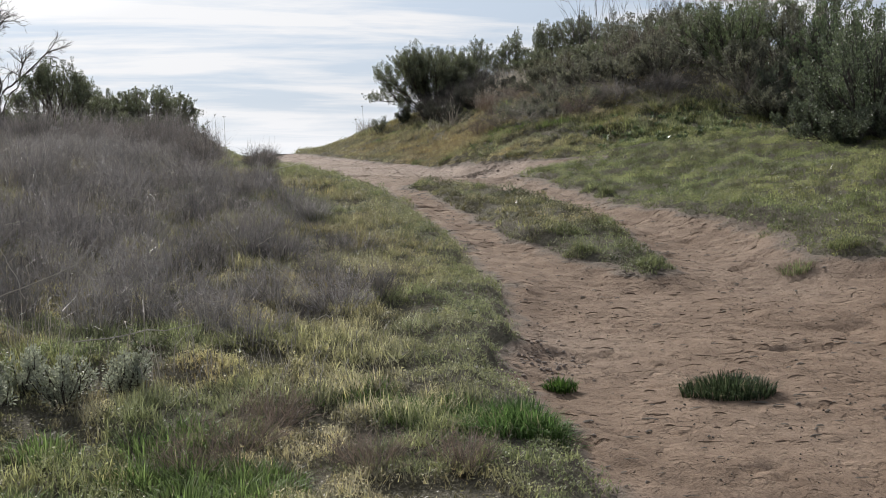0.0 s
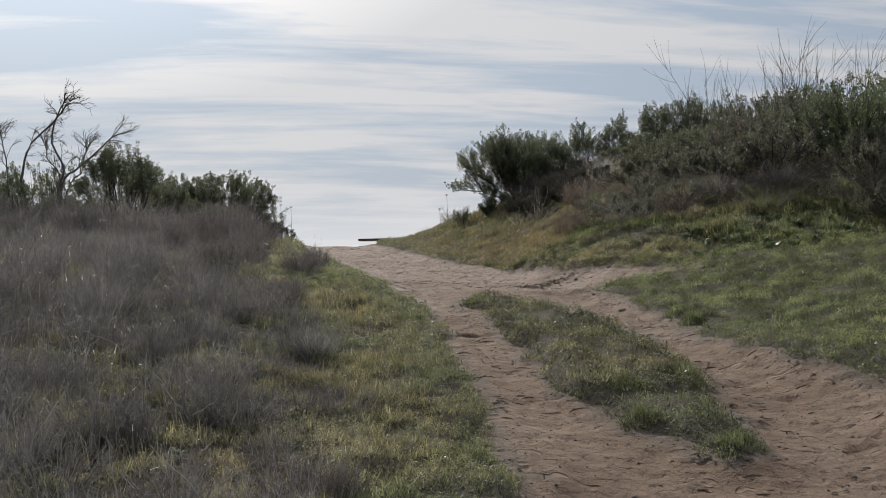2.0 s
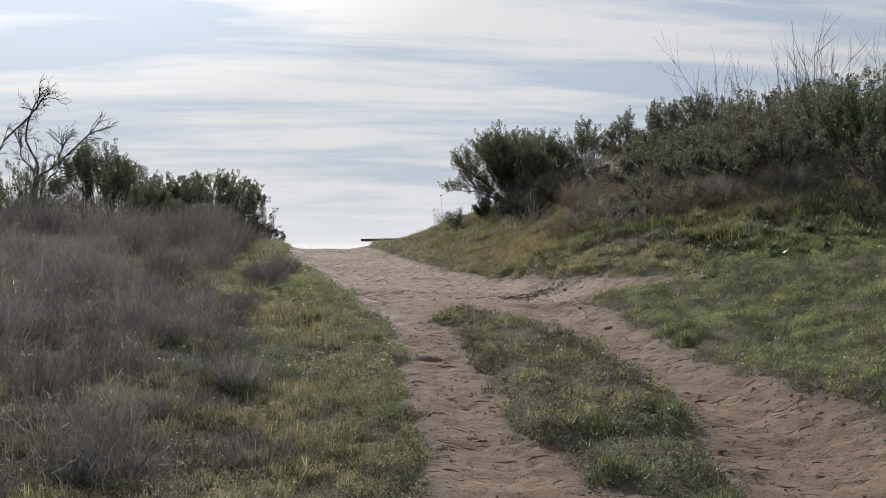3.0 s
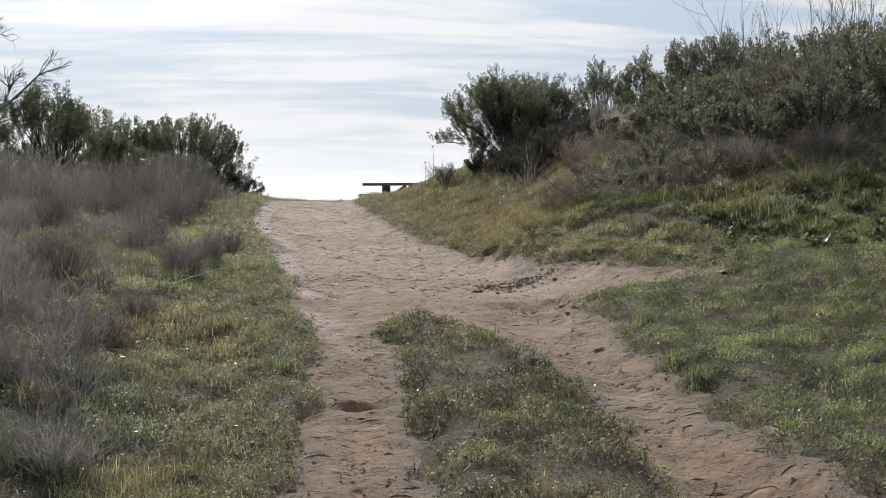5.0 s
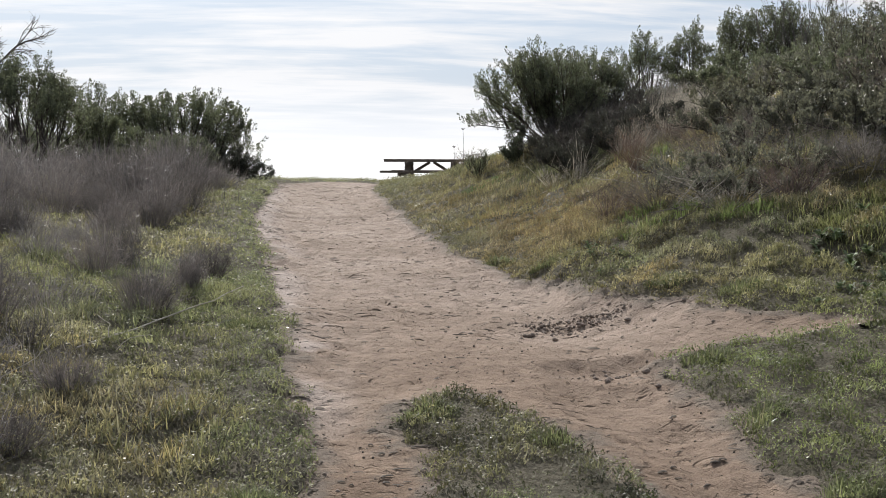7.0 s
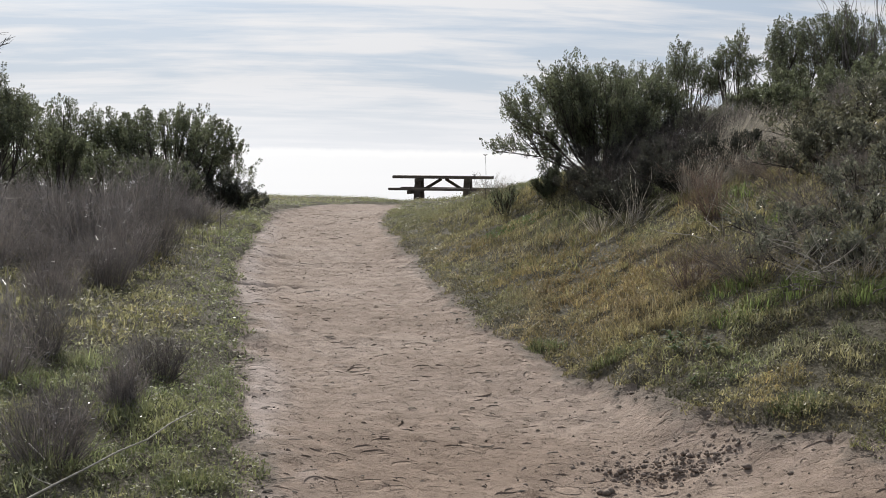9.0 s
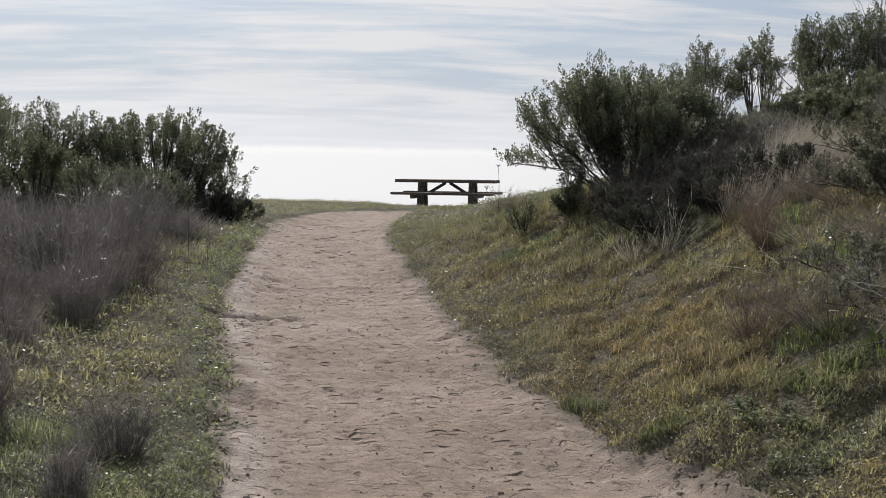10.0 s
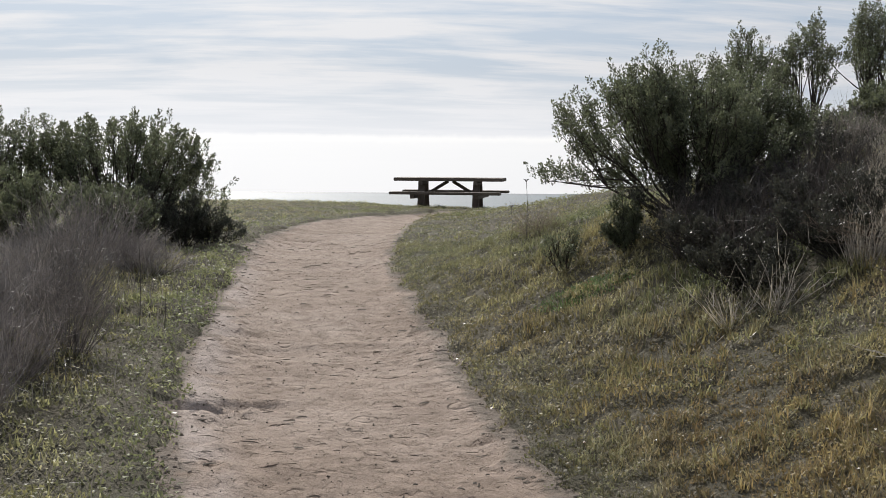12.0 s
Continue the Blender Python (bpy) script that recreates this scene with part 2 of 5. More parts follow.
def value_noise(x, y, scale, seed=0):
    """Smooth noise from 0 to 1; one lump is about 1 / scale metres."""
    x, y = np.asarray(x, float) * scale + seed * 17.3, np.asarray(y, float) * scale + seed * 9.1
    i, j = np.floor(x).astype(int), np.floor(y).astype(int)
    u, v = x - i, y - j
    u, v = u * u * (3 - 2 * u), v * v * (3 - 2 * v)
    i, j, i1, j1 = i % 256, j % 256, (i + 1) % 256, (j + 1) % 256
    return (_lattice[i, j] * (1 - u) + _lattice[i1, j] * u) * (1 - v) + (_lattice[i, j1] * (1 - u) + _lattice[i1, j1] * u) * v


def spline(v, xs, ys):
    xs, ys = np.asarray(xs, float), np.asarray(ys, float)
    v = np.clip(np.asarray(v, float), xs[0], xs[-1])
    m = np.gradient(ys, xs)
    k = np.clip(np.searchsorted(xs, v, side="right") - 1, 0, len(xs) - 2)
    h = xs[k + 1] - xs[k]
    u = (v - xs[k]) / h
    return ((2 * u**3 - 3 * u**2 + 1) * ys[k] + (u**3 - 2 * u**2 + u) * h * m[k]
            + (3 * u**2 - 2 * u**3) * ys[k + 1] + (u**3 - u**2) * h * m[k + 1])


def step(v, a, b):
    u = np.clip((v - a) / (b - a), 0, 1)
    return u * u * (3 - 2 * u)


RISE_Y = [-12, -4, 0, 2, 4.9, 7, 8.5, 9.8, 11, 12, 13.4, 14.2, 16.7, 18.3, 21, 24.2, 26.2, 30, 38.5, 42, 45]
RISE_Z = [-2.2, -0.75, 0, 0.38, 0.86, 1.22, 1.45, 1.60, 1.75, 1.87, 1.99, 2.05, 2.24, 2.35, 2.54, 2.69, 2.72, 2.75, 2.73, 2.66, 2.4]


def height(x, y):
    """The slope that the path climbs, the bank on its far side and the drop to the sea."""
    x, y = np.asarray(x, float), np.asarray(y, float)
    z = spline(y, RISE_Y, RISE_Z) - 0.55 * np.clip(y - 44, 0, 70)
    d = np.maximum(x - (3.3 - 0.5 * step(y, 15, 22)), 0)
    s = 0.17 + 0.24 * step(y, 12.5, 15.2) - 0.19 * step(y, 20, 26) - 0.22 * step(y, 27, 36)
    bank = s * 3.0 * np.tanh(d / 3.0) + 0.05 * np.minimum(d, 8) * step(y, 12, 16) * (1 - step(y, 28, 38))
    bank = bank - 0.15 * step(y, 20.5, 24) * (1 - step(y, 30, 38)) * d / 1.7 * np.exp(1 - d / 1.7)
    left = 0.28 * np.tanh(np.maximum(1.5 - x, 0) * 0.28) * (1 - 0.8 * step(y, 25, 32))
    crest = 0.10 * step(y, 33, 38.5) * (1 - step(y, 41, 46)) * (1 - step(x, 2.4, 4.2))
    return z + bank + left + crest


LEFT_Y = [-10, 0, 3.8, 4.4, 5.0, 5.7, 6.3, 7.0, 8.6, 10, 11.3, 12, 13, 14, 15.1, 16.5, 17.2, 18.4, 20, 22, 24.8, 28.6, 31.5, 34, 36, 38]
LEFT_X = [-5.2, -0.9, 1.28, 1.36, 1.33, 1.54, 1.70, 1.80, 1.85, 1.92, 1.90, 1.85, 1.78, 1.67, 1.60, 1.51, 1.41, 1.31, 1.30, 1.28, 1.26, 1.58, 2.2, 3.1, 3.9, 4.5]
RIGHT_Y = [12.12, 12.5, 13.04, 13.5, 14.2, 15.1, 16, 17, 18, 19.3, 21, 22, 23.3, 25, 28.2, 31, 34, 36, 38]
RIGHT_X = [4.68, 4.32, 3.98, 3.73, 3.49, 3.24, 3.08, 2.94, 2.87, 2.79, 2.72, 2.68, 2.72, 2.82, 3.14, 3.5, 4.15, 4.7, 5.2]
LAWN_Y = [-10, 0, 4, 5.9, 6.46, 6.75, 7.1, 7.5, 8, 8.7, 9.4, 10, 10.6, 11.2, 11.8, 12.05]
LAWN_X = [-1.5, 3.0, 5.0, 4.9, 4.05, 3.78, 3.86, 3.93, 3.84, 3.74, 3.58, 3.58, 3.55, 3.56, 3.54, 3.58]
ISLAND = [(2.24, 11.15), (2.38, 11.45), (2.55, 11.55), (2.80, 11.22), (2.99, 10.7), (3.10, 10.2), (3.15, 9.35), (3.11, 8.5), (3.03, 7.94),
          (2.97, 7.47), (2.90, 7.05), (2.73, 6.9), (2.60, 7.12), (2.49, 7.5), (2.34, 8.0), (2.36, 8.6), (2.34, 9.07), (2.37, 9.84), (2.40, 10.4), (2.37, 10.9)]


def inside_polygon(x, y, ring):
    """Signed distance to a ring of points, positive inside."""
    best, inside = np.full(np.shape(x), 1e9), np.zeros(np.shape(x), bool)
    for (ax, ay), (bx, by) in zip(ring, ring[1:] + ring[:1]):
        ex, ey = bx - ax, by - ay
        u = np.clip(((x - ax) * ex + (y - ay) * ey) / (ex * ex + ey * ey), 0, 1)
        best = np.minimum(best, np.hypot(x - ax - u * ex, y - ay - u * ey))
        if ay != by:
            inside ^= ((ay > y) != (by > y)) & (x < (bx - ax) * (y - ay) / (by - ay) + ax)
    return np.where(inside, best, -best)


def sand(x, y):
    """How far a place lies inside the bare path (metres, negative in the grass)."""
    x, y = np.asarray(x, float), np.asarray(y, float)
    right = np.where(y > 12.1, spline(y, RIGHT_Y, RIGHT_X), spline(y, LAWN_Y, LAWN_X))
    d = np.minimum(x - spline(y, LEFT_Y, LEFT_X), right - x)
    d = np.minimum(d, np.where((y > 12.1) & (x > 3.5), y - 12.04, 1e9))
    d = np.where((y <= 12.1) & (x > 3.58) & (y > 11.3) & (x < 4.45), np.maximum(d, y - 12.1), d)
    d = np.minimum(d, (37.3 - y) * 0.6)
    d = np.minimum(d, -inside_polygon(x, y, ISLAND))
    return d + 0.13 * (value_noise(x, y, 4.5, 1) - 0.5) + 0.10 * (value_noise(x, y, 12, 2) - 0.5)


HOLLOWS = [(2.12, 9.80, 0.15, 0.08, 0.032), (2.26, 9.86, 0.10, 0.06, 0.022), (1.50, 17.75, 0.20, 0.11, 0.07), (1.75, 17.9, 0.22, 0.12, 0.03), (3.42, 6.98, 0.10, 0.07, 0.022),
           (3.16, 8.50, 0.12, 0.08, 0.03), (1.76, 5.5, 0.16, 0.10, 0.022), (2.0, 5.52, 0.06, 0.035, 0.018), (2.9, 5.4, 0.22, 0.06, 0.02), (3.2, 5.9, 0.30, 0.20, -0.03), (3.35, 12.1, 0.35, 0.25, 0.035),
           (3.30, 13.1, 0.42, 0.42, 0.015), (2.62, 24.3, 0.35, 0.12, 0.04), (1.75, 26.2, 0.25, 0.10, 0.03), (2.0, 15.6, 0.5, 0.3, 0.02), (2.2, 19.2, 0.6, 0.25, 0.025)]


def path_relief(x, y):
    """Bumps, hollows and hoof marks of the trodden path."""
    z = 0.06 * (value_noise(x, y, 1.1, 3) - 0.5) + 0.018 * (value_noise(x, y, 3.6, 4) - 0.5) + 0.010 * (value_noise(x, y, 8, 5) - 0.5) + 0.008 * (value_noise(x, y, 21, 6) - 0.5)
    churn = np.maximum(1 - ((x - 3.36) / 0.45) ** 2 - ((y - 13.30) / 0.30) ** 2, 0) + 0.7 * np.maximum(1 - ((x - 3.36) / 0.2) ** 2 - ((y - 12.1) / 0.14) ** 2, 0)
    z = z + 0.026 * np.sqrt(churn) * (value_noise(x, y, 15, 8) - 0.55)
    for cx, cy, a, b, depth in HOLLOWS:
        r = ((x - cx) / a) ** 2 + ((y - cy) / b) ** 2 + 0.5 * (value_noise(x, y, 12, 7) - 0.5)
        z = z - depth * (1 - step(r, 0.15, 1.45)) + 0.25 * depth * (step(r, 0.9, 1.3) - step(r, 1.3, 2.2))
    return z


# ---------------------------------------------------------------- mesh helpers
def mesh_object(name, verts, faces, mat, parent=None, label="", tint=None, smooth=True):
    """One mesh from arrays of corners and of triangles or quads."""
    verts, faces = np.asarray(verts, np.float32), np.asarray(faces, np.int32)
    k = faces.shape[1]
    me = bpy.data.meshes.new(name)
    me.vertices.add(len(verts))
    me.vertices.foreach_set("co", verts.ravel())
    me.loops.add(faces.size)
    me.loops.foreach_set("vertex_index", faces.ravel())
    me.polygons.add(len(faces))
    me.polygons.foreach_set("loop_start", np.arange(0, faces.size, k, dtype=np.int32))
    me.polygons.foreach_set("loop_total", np.full(len(faces), k, np.int32))
    me.polygons.foreach_set("use_smooth", np.full(len(faces), smooth, bool))
    if tint is not None:
        a = me.color_attributes.new("tint", "FLOAT_COLOR", "POINT")
        a.data.foreach_set("color", np.concatenate([tint, np.ones((len(tint), 1))], 1).astype(np.float32).ravel())
    me.update(calc_edges=True)
    me.materials.append(mat)
    ob = new(name, me)
    if parent is not None:
        ob.parent = parent
    if label:
        ob["label"] = label
    return ob


def part(name, bm, mat, parent, label=""):
    me = bpy.data.meshes.new(name)
    bm.to_mesh(me)
    bm.free()
    me.materials.append(mat)
    ob = new(name, me)
    ob.parent = parent
    if label:
        ob["label"] = label
    return ob


def grid(xs, ys):
    x, y = np.meshgrid(xs, ys)
    n, m = len(xs), len(ys)
    i = np.arange(n * m).reshape(m, n)
    quads = np.stack([i[:-1, :-1], i[:-1, 1:], i[1:, 1:], i[1:, :-1]], -1).reshape(-1, 4)
    return x.ravel(), y.ravel(), quads


def stretched(inner, lo, hi, growth=1.22):
    """Even steps in the middle that widen outwards to lo and hi."""
    left, right, s = [inner[0]], [inner[-1]], inner[1] - inner[0]
    a = s
    while left[-1] > lo:
        a *= growth
        left.append(left[-1] - a)
    a = s
    while right[-1] < hi:
        a *= growth
        right.append(right[-1] + a)
    return np.concatenate([left[:0:-1], inner, right[1:]])


def turf_lip(d):
    """The turf stands a few centimetres proud where the path has worn it away."""
    return 0.045 * step(-d, -0.01, 0.04) * (1 - 0.8 * step(-d, 0.15, 0.6))


def build_ground():
    xs = stretched(np.arange(-3.6, 8.4, 0.10), -700, 700)
    ys = stretched(np.arange(2.0, 43.0, 0.11), -500, 130)
    x, y, quads = grid(xs, ys)
    d = sand(x, y)
    z = height(x, y) - 0.11 * step(d, 0.02, 0.16) + turf_lip(d)
    z += (1 - step(d, -0.1, 0.1)) * (0.06 * (value_noise(x, y, 1.1, 11) - 0.5) + 0.05 * (value_noise(x, y, 3.1, 12) - 0.5))
    ob = mesh_object("ground", np.stack([x, y, z], 1), quads, SOIL)
    tagged(ob, "dark soil with leaf litter under grass on a coastal slope", "ground", kind="structure")


def build_path():
    xs = np.arange(0.6, 5.6, 0.024)
    ys = np.concatenate([np.arange(3.0, 20.0, 0.024), np.arange(20.0, 38.0, 0.06)])
    x, y, quads = grid(xs, ys)
    d = sand(x, y)
    z = height(x, y) + path_relief(x, y) * step(d, -0.05, 0.2) - 0.045 * step(d, 0.0, 0.4) + 0.01
    z += marks(x, y) - 0.5 * np.maximum(-d, 0)
    keep = d > -0.10
    quads = quads[keep[quads].all(1)]
    used, quads = np.unique(quads, return_inverse=True)
    damp = np.clip(1 - step(y, 9.0, 16.5) + 0.6 * (value_noise(x, y, 0.9, 9) - 0.5), 0, 1)
    rim = x - spline(y, LEFT_Y, LEFT_X)
    crust = step(rim, 0.02, 0.10) * (1 - step(rim, 0.10, 0.34)) * step(y, 10.5, 12.5) * (1 - step(y, 21, 25)) * step(0.5 * value_noise(x, y, 2.4, 15) + 0.5 * value_noise(x, y, 8.0, 16), 0.36, 0.64)
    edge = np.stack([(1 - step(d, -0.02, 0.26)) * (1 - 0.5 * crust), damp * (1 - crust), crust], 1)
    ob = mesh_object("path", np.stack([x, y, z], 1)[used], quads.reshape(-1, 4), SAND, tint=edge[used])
    tagged(ob, "bare sandy footpath, trodden and rutted, climbing a slope", "path", kind="structure")
    # the trodden ground that the walk starts from
    xs, ys = np.arange(-8, 6, 0.12), np.arange(-9.0, 3.06, 0.12)
    x, y, quads = grid(xs, ys)
    d = sand(x, y)
    z = height(x, y) + path_relief(x, y) * step(d, -0.05, 0.2) - 0.03 * step(d, 0.0, 0.5) + 0.008 - 0.5 * np.maximum(-d, 0)
    quads = quads[(d > -0.1)[quads].all(1)]
    used, quads = np.unique(quads, return_inverse=True)
    ob = mesh_object("path", np.stack([x, y, z], 1)[used], quads.reshape(-1, 4), SAND, tint=np.tile((0.0, 1.0, 0.0), (len(used), 1)))
    tagged(ob, "bare sandy footpath at the foot of the slope", "path", kind="structure")


mark_rng = np.random.default_rng(21)
MARKS = [(mark_rng.uniform(1.4, 4.0), 3.6 + 17 * mark_rng.random() ** 1.1, mark_rng.uniform(0.03, 0.07), mark_rng.uniform(0, 6.28), mark_rng.uniform(0.008, 0.018)) for _ in range(620)]


def marks(x, y):
    """Crescent hoof prints and scuffs pressed into the sand."""
    z = np.zeros_like(x)
    for cx, cy, r, turn, depth in MARKS:
        near = np.flatnonzero((np.abs(x - cx) < 0.16) & (np.abs(y - cy) < 0.16))
        if len(near):
            dx, dy = x[near] - cx, y[near] - cy
            ring = np.exp(-((np.hypot(dx, dy * 1.3) - r) / 0.016) ** 2)
            side = step(np.cos(np.arctan2(dy, dx) - turn), 0.0, 0.7)
            z[near] -= depth * ring * side - 0.3 * depth * np.exp(-(np.hypot(dx, dy) / r) ** 4)
    return z


def build_sea():
    xs, ys = np.linspace(-4500, 4500, 40), np.concatenate([np.linspace(80, 800, 12), np.linspace(1000, 2300, 10)])
    x, y, quads = grid(xs, ys)
    ob = mesh_object("water", np.stack([x, y, np.full_like(x, -21.0)], 1), quads, WATER)
    tagged(ob, "calm grey sea glittering against the light", "sea", kind="structure")


build_ground()
build_path()
build_sea()


# ---------------------------------------------------------------- grass
def blades(x, y, z, tall, wide, lean, turn, tint, kinked=True):
    """Tapered blades that bend over; each has two or three triangles."""
    n = len(x)
    dx, dy = np.cos(turn), np.sin(turn)
    sx, sy = -dy * wide / 2, dx * wide / 2
    base, up = np.stack([x, y, z], 1), tall
    side = np.stack([sx, sy, np.zeros(n)], 1)
    tip = base + np.stack([dx * lean * up, dy * lean * up, up * np.sqrt(np.maximum(1 - lean**2 * 0.8, 0.05))], 1)
    if not kinked:
        v = np.stack([base - side, base + side, tip], 1).reshape(-1, 3)
        f = np.arange(3 * n).reshape(n, 3)
        return v, f, np.repeat(tint, 3, 0)
    mid = base + np.stack([dx * lean * up * 0.28, dy * lean * up * 0.28, up * 0.58], 1)
    v = np.stack([base - side, base + side, mid + side * 0.8, mid - side * 0.8, tip], 1).reshape(-1, 3)
    i = np.arange(n)[:, None] * 5
    f = np.concatenate([i + [0, 1, 2], i + [0, 2, 3], i + [3, 2, 4]], 0)
    return v, f, np.repeat(tint, 5, 0)


def gather(parts):
    vs, fs, ts, n = [], [], [], 0
    for v, f, t in parts:
        vs.append(v)
        fs.append(f + n)
        ts.append(t)
        n += len(v)
    return np.concatenate(vs), np.concatenate(fs), np.concatenate(ts)


def ground_z(x, y):
    d = sand(x, y)
    return height(x, y) - 0.11 * step(d, 0.02, 0.16) + turf_lip(d) + (1 - step(d, -0.1, 0.1)) * (0.06 * (value_noise(x, y, 1.1, 11) - 0.5) + 0.05 * (value_noise(x, y, 3.1, 12) - 0.5)), d


GREEN, LUSH, OLIVE = np.array((0.170, 0.188, 0.098)), np.array((0.142, 0.192, 0.080)), np.array((0.268, 0.240, 0.132))
GOLD = np.array((0.318, 0.242, 0.118))
RUST, STRAW, GREY = np.array((0.270, 0.180, 0.088)), np.array((0.34, 0.30, 0.21)), np.array((0.22, 0.20, 0.18))


def blend(a, b, w):
    return a * (1 - w[:, None]) + b * w[:, None]


def sward(count, x0, x1, y0, y1, seed, thin=None):
    """Places for blades in a rectangle, off the path, thinned by thin(x, y)."""
    g = np.random.default_rng(seed)
    x, y = g.uniform(x0, x1, count), g.uniform(y0, y1, count)
    d = sand(x, y)
    keep = (d < 0.045) | ((d < 0.11) & (g.random(count) < 0.22 * step(value_noise(x, y, 6.0, 27), 0.35, 0.65)))
    if thin is not None:
        keep &= g.random(count) < thin(x, y)
    x, y = x[keep], y[keep]
    z, d = ground_z(x, y)
    return g, x, y, z, d


def meadow_tint(g, x, y):
    """Patches of green, olive and rusty grass with a few straw blades."""
    n = len(x)
    a = step(value_noise(x, y, 0.9, 31) * 0.65 + value_noise(x, y, 3.0, 32) * 0.35, 0.34, 0.60)
    b = step(value_noise(x, y, 1.3, 33) * 0.6 + value_noise(x, y, 4.0, 34) * 0.4, 0.56, 0.72)
    c = blend(np.repeat(GREEN[None], n, 0), OLIVE, a * 0.85)
    c = blend(c, RUST, b * 0.7 * g.random(n))
    c = blend(c, GOLD, step(value_noise(x, y, 1.7, 48), 0.58, 0.78) * 0.42 * g.random(n))
    c = blend(c, GREY, step(value_noise(x, y, 2.3, 35), 0.5, 0.8) * 0.6 * g.random(n))
    # clumps: shade between the cushions is put into the tint; specks vary by plant
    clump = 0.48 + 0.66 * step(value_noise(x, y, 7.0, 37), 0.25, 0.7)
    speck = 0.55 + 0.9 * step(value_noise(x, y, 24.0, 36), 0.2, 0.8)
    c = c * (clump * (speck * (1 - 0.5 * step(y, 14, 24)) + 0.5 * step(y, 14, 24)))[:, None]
    return blend(c, STRAW, (g.random(n) < 0.07) * 0.8)


def cushion(x, y):
    """Low cushions of turf a hand's width across, with gaps between them."""
    return 0.050 * step(value_noise(x, y, 7.0, 37), 0.30, 0.66) * (0.3 + 0.9 * value_noise(x, y, 2.6, 39)) + 0.026 * step(value_noise(x, y, 17.0, 38), 0.30, 0.75)


def turf(g, x, y, z, tall, wide, tint, leafy=0.5):
    """Grass blades mixed with small-leaved herbs; the leaves lie over cushions of turf and leave gaps between."""
    m = cushion(x, y)
    keep = g.random(len(x)) < 0.45 + 0.55 * step(m, 0.004, 0.03)
    x, y, z, tall, tint, m = x[keep], y[keep], z[keep], tall[keep], tint[keep], m[keep]
    n = len(x)
    leaf = g.random(n) < leafy
    b = ~leaf
    nb, nl = b.sum(), leaf.sum()
    gap = 0.25 + 0.80 * step(m[b], 0.01, 0.05)
    made = [blades(x[b], y[b], z[b] + 0.6 * m[b] - 0.012, (0.016 + tall[b] * gap) * g.uniform(0.4, 1.25, nb), wide * g.uniform(0.8, 1.5, nb), g.uniform(0.3, 1.0, nb), g.uniform(0, 6.283, nb), tint[b], False)]
    lx, ly = x[leaf], y[leaf]
    e = 0.012
    slope = np.stack([cushion(lx - e, ly) - cushion(lx + e, ly), cushion(lx, ly - e) - cushion(lx, ly + e), np.full(nl, 2 * e)], 1) / (2 * e)
    up = slope * np.array((0.8, 0.8, 1.0)) + g.normal(size=(nl, 3)) * 0.55
    up /= np.linalg.norm(up, axis=1)[:, None]
    u = np.cross(up, g.normal(size=(nl, 3)))
    u /= np.linalg.norm(u, axis=1)[:, None] + 1e-9
    w = np.cross(up, u)
    s = (wide * g.uniform(0.75, 1.45, nl))[:, None]
    u, w = u * s, w * s * 0.62
    c = np.stack([lx, ly, z[leaf] + m[leaf] * g.uniform(0.55, 1.08, nl) + g.uniform(0, 0.010, nl)], 1)
    lt = tint[leaf] * 0.95
    v = np.stack([c - u, c + u * 0.8 - w, c + u * 0.8 + w], 1).reshape(-1, 3)
    made.append((v, np.arange(3 * nl).reshape(nl, 3), np.repeat(lt, 3, 0)))
    return made


def lay_grass(name, label, batches):
    v, f, t = gather(batches)
    ob = mesh_object(name, v, f, GRASS, tint=t, smooth=False)
    tagged(ob, label, "grass", kind="stuff")


def build_left_meadow():
    made = []
    edge = lambda x, y: x > -0.9 - 0.14 * (y - 4)
    for count, y0, y1, w, seed in ((330000, 3.5, 9.0, 0.0046, 1), (260000, 9.0, 15.0, 0.0060, 2), (125000, 15.0, 23.0, 0.0095, 3), (80000, 23.0, 43.0, 0.013, 4)):
        g, x, y, z, d = sward(count, -1.2 - 0.14 * (y1 - 4), 4.2 if y1 > 30 else 2.0, y0, y1, seed, lambda a, b: edge(a, b) & (a < 2.6 + 0.1 * np.maximum(b - 30, 0)))
        far = step(-d, 0.05, 0.5)
        patch = value_noise(x, y, 2.2, 40)
        tall = (0.012 + 0.020 * far + 0.032 * far * step(patch, 0.45, 0.75)) * (1 - 0.6 * step(y, 20, 28))
        lush = step(5.3 - y + 1.2 * (patch - 0.5), 0, 0.8) * step(1.5 - x, 0.0, 0.4)
        tall = tall + lush * 0.022 * step(value_noise(x, y, 3.3, 47), 0.45, 0.7)
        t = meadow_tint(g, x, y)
        t = blend(t, GREEN, (1 - far) * 0.7)
        t = blend(t, np.array((0.150, 0.160, 0.100)), 0.40 * far * step(y, 6, 8) * (1 - step(y, 9, 13)))
        t = t * (1 + 0.28 * (1 - step(y, 5.5, 8.0)))[:, None]
        t = blend(t, np.array((0.205, 0.225, 0.108)), 0.42 * step(y, 10, 14) * g.uniform(0.4, 1.0, len(x))) * (1 + 0.12 * step(y, 10, 14))[:, None]
        t = blend(t, LUSH, lush * 0.55 * step(value_noise(x, y, 3.3, 47), 0.4, 0.65))
        made += turf(g, x, y, z, tall, w, t, 0.48 if y0 < 20 else 0.36)
    lay_grass("grass", "low olive-green meadow grass with rusty patches beside the path", made)


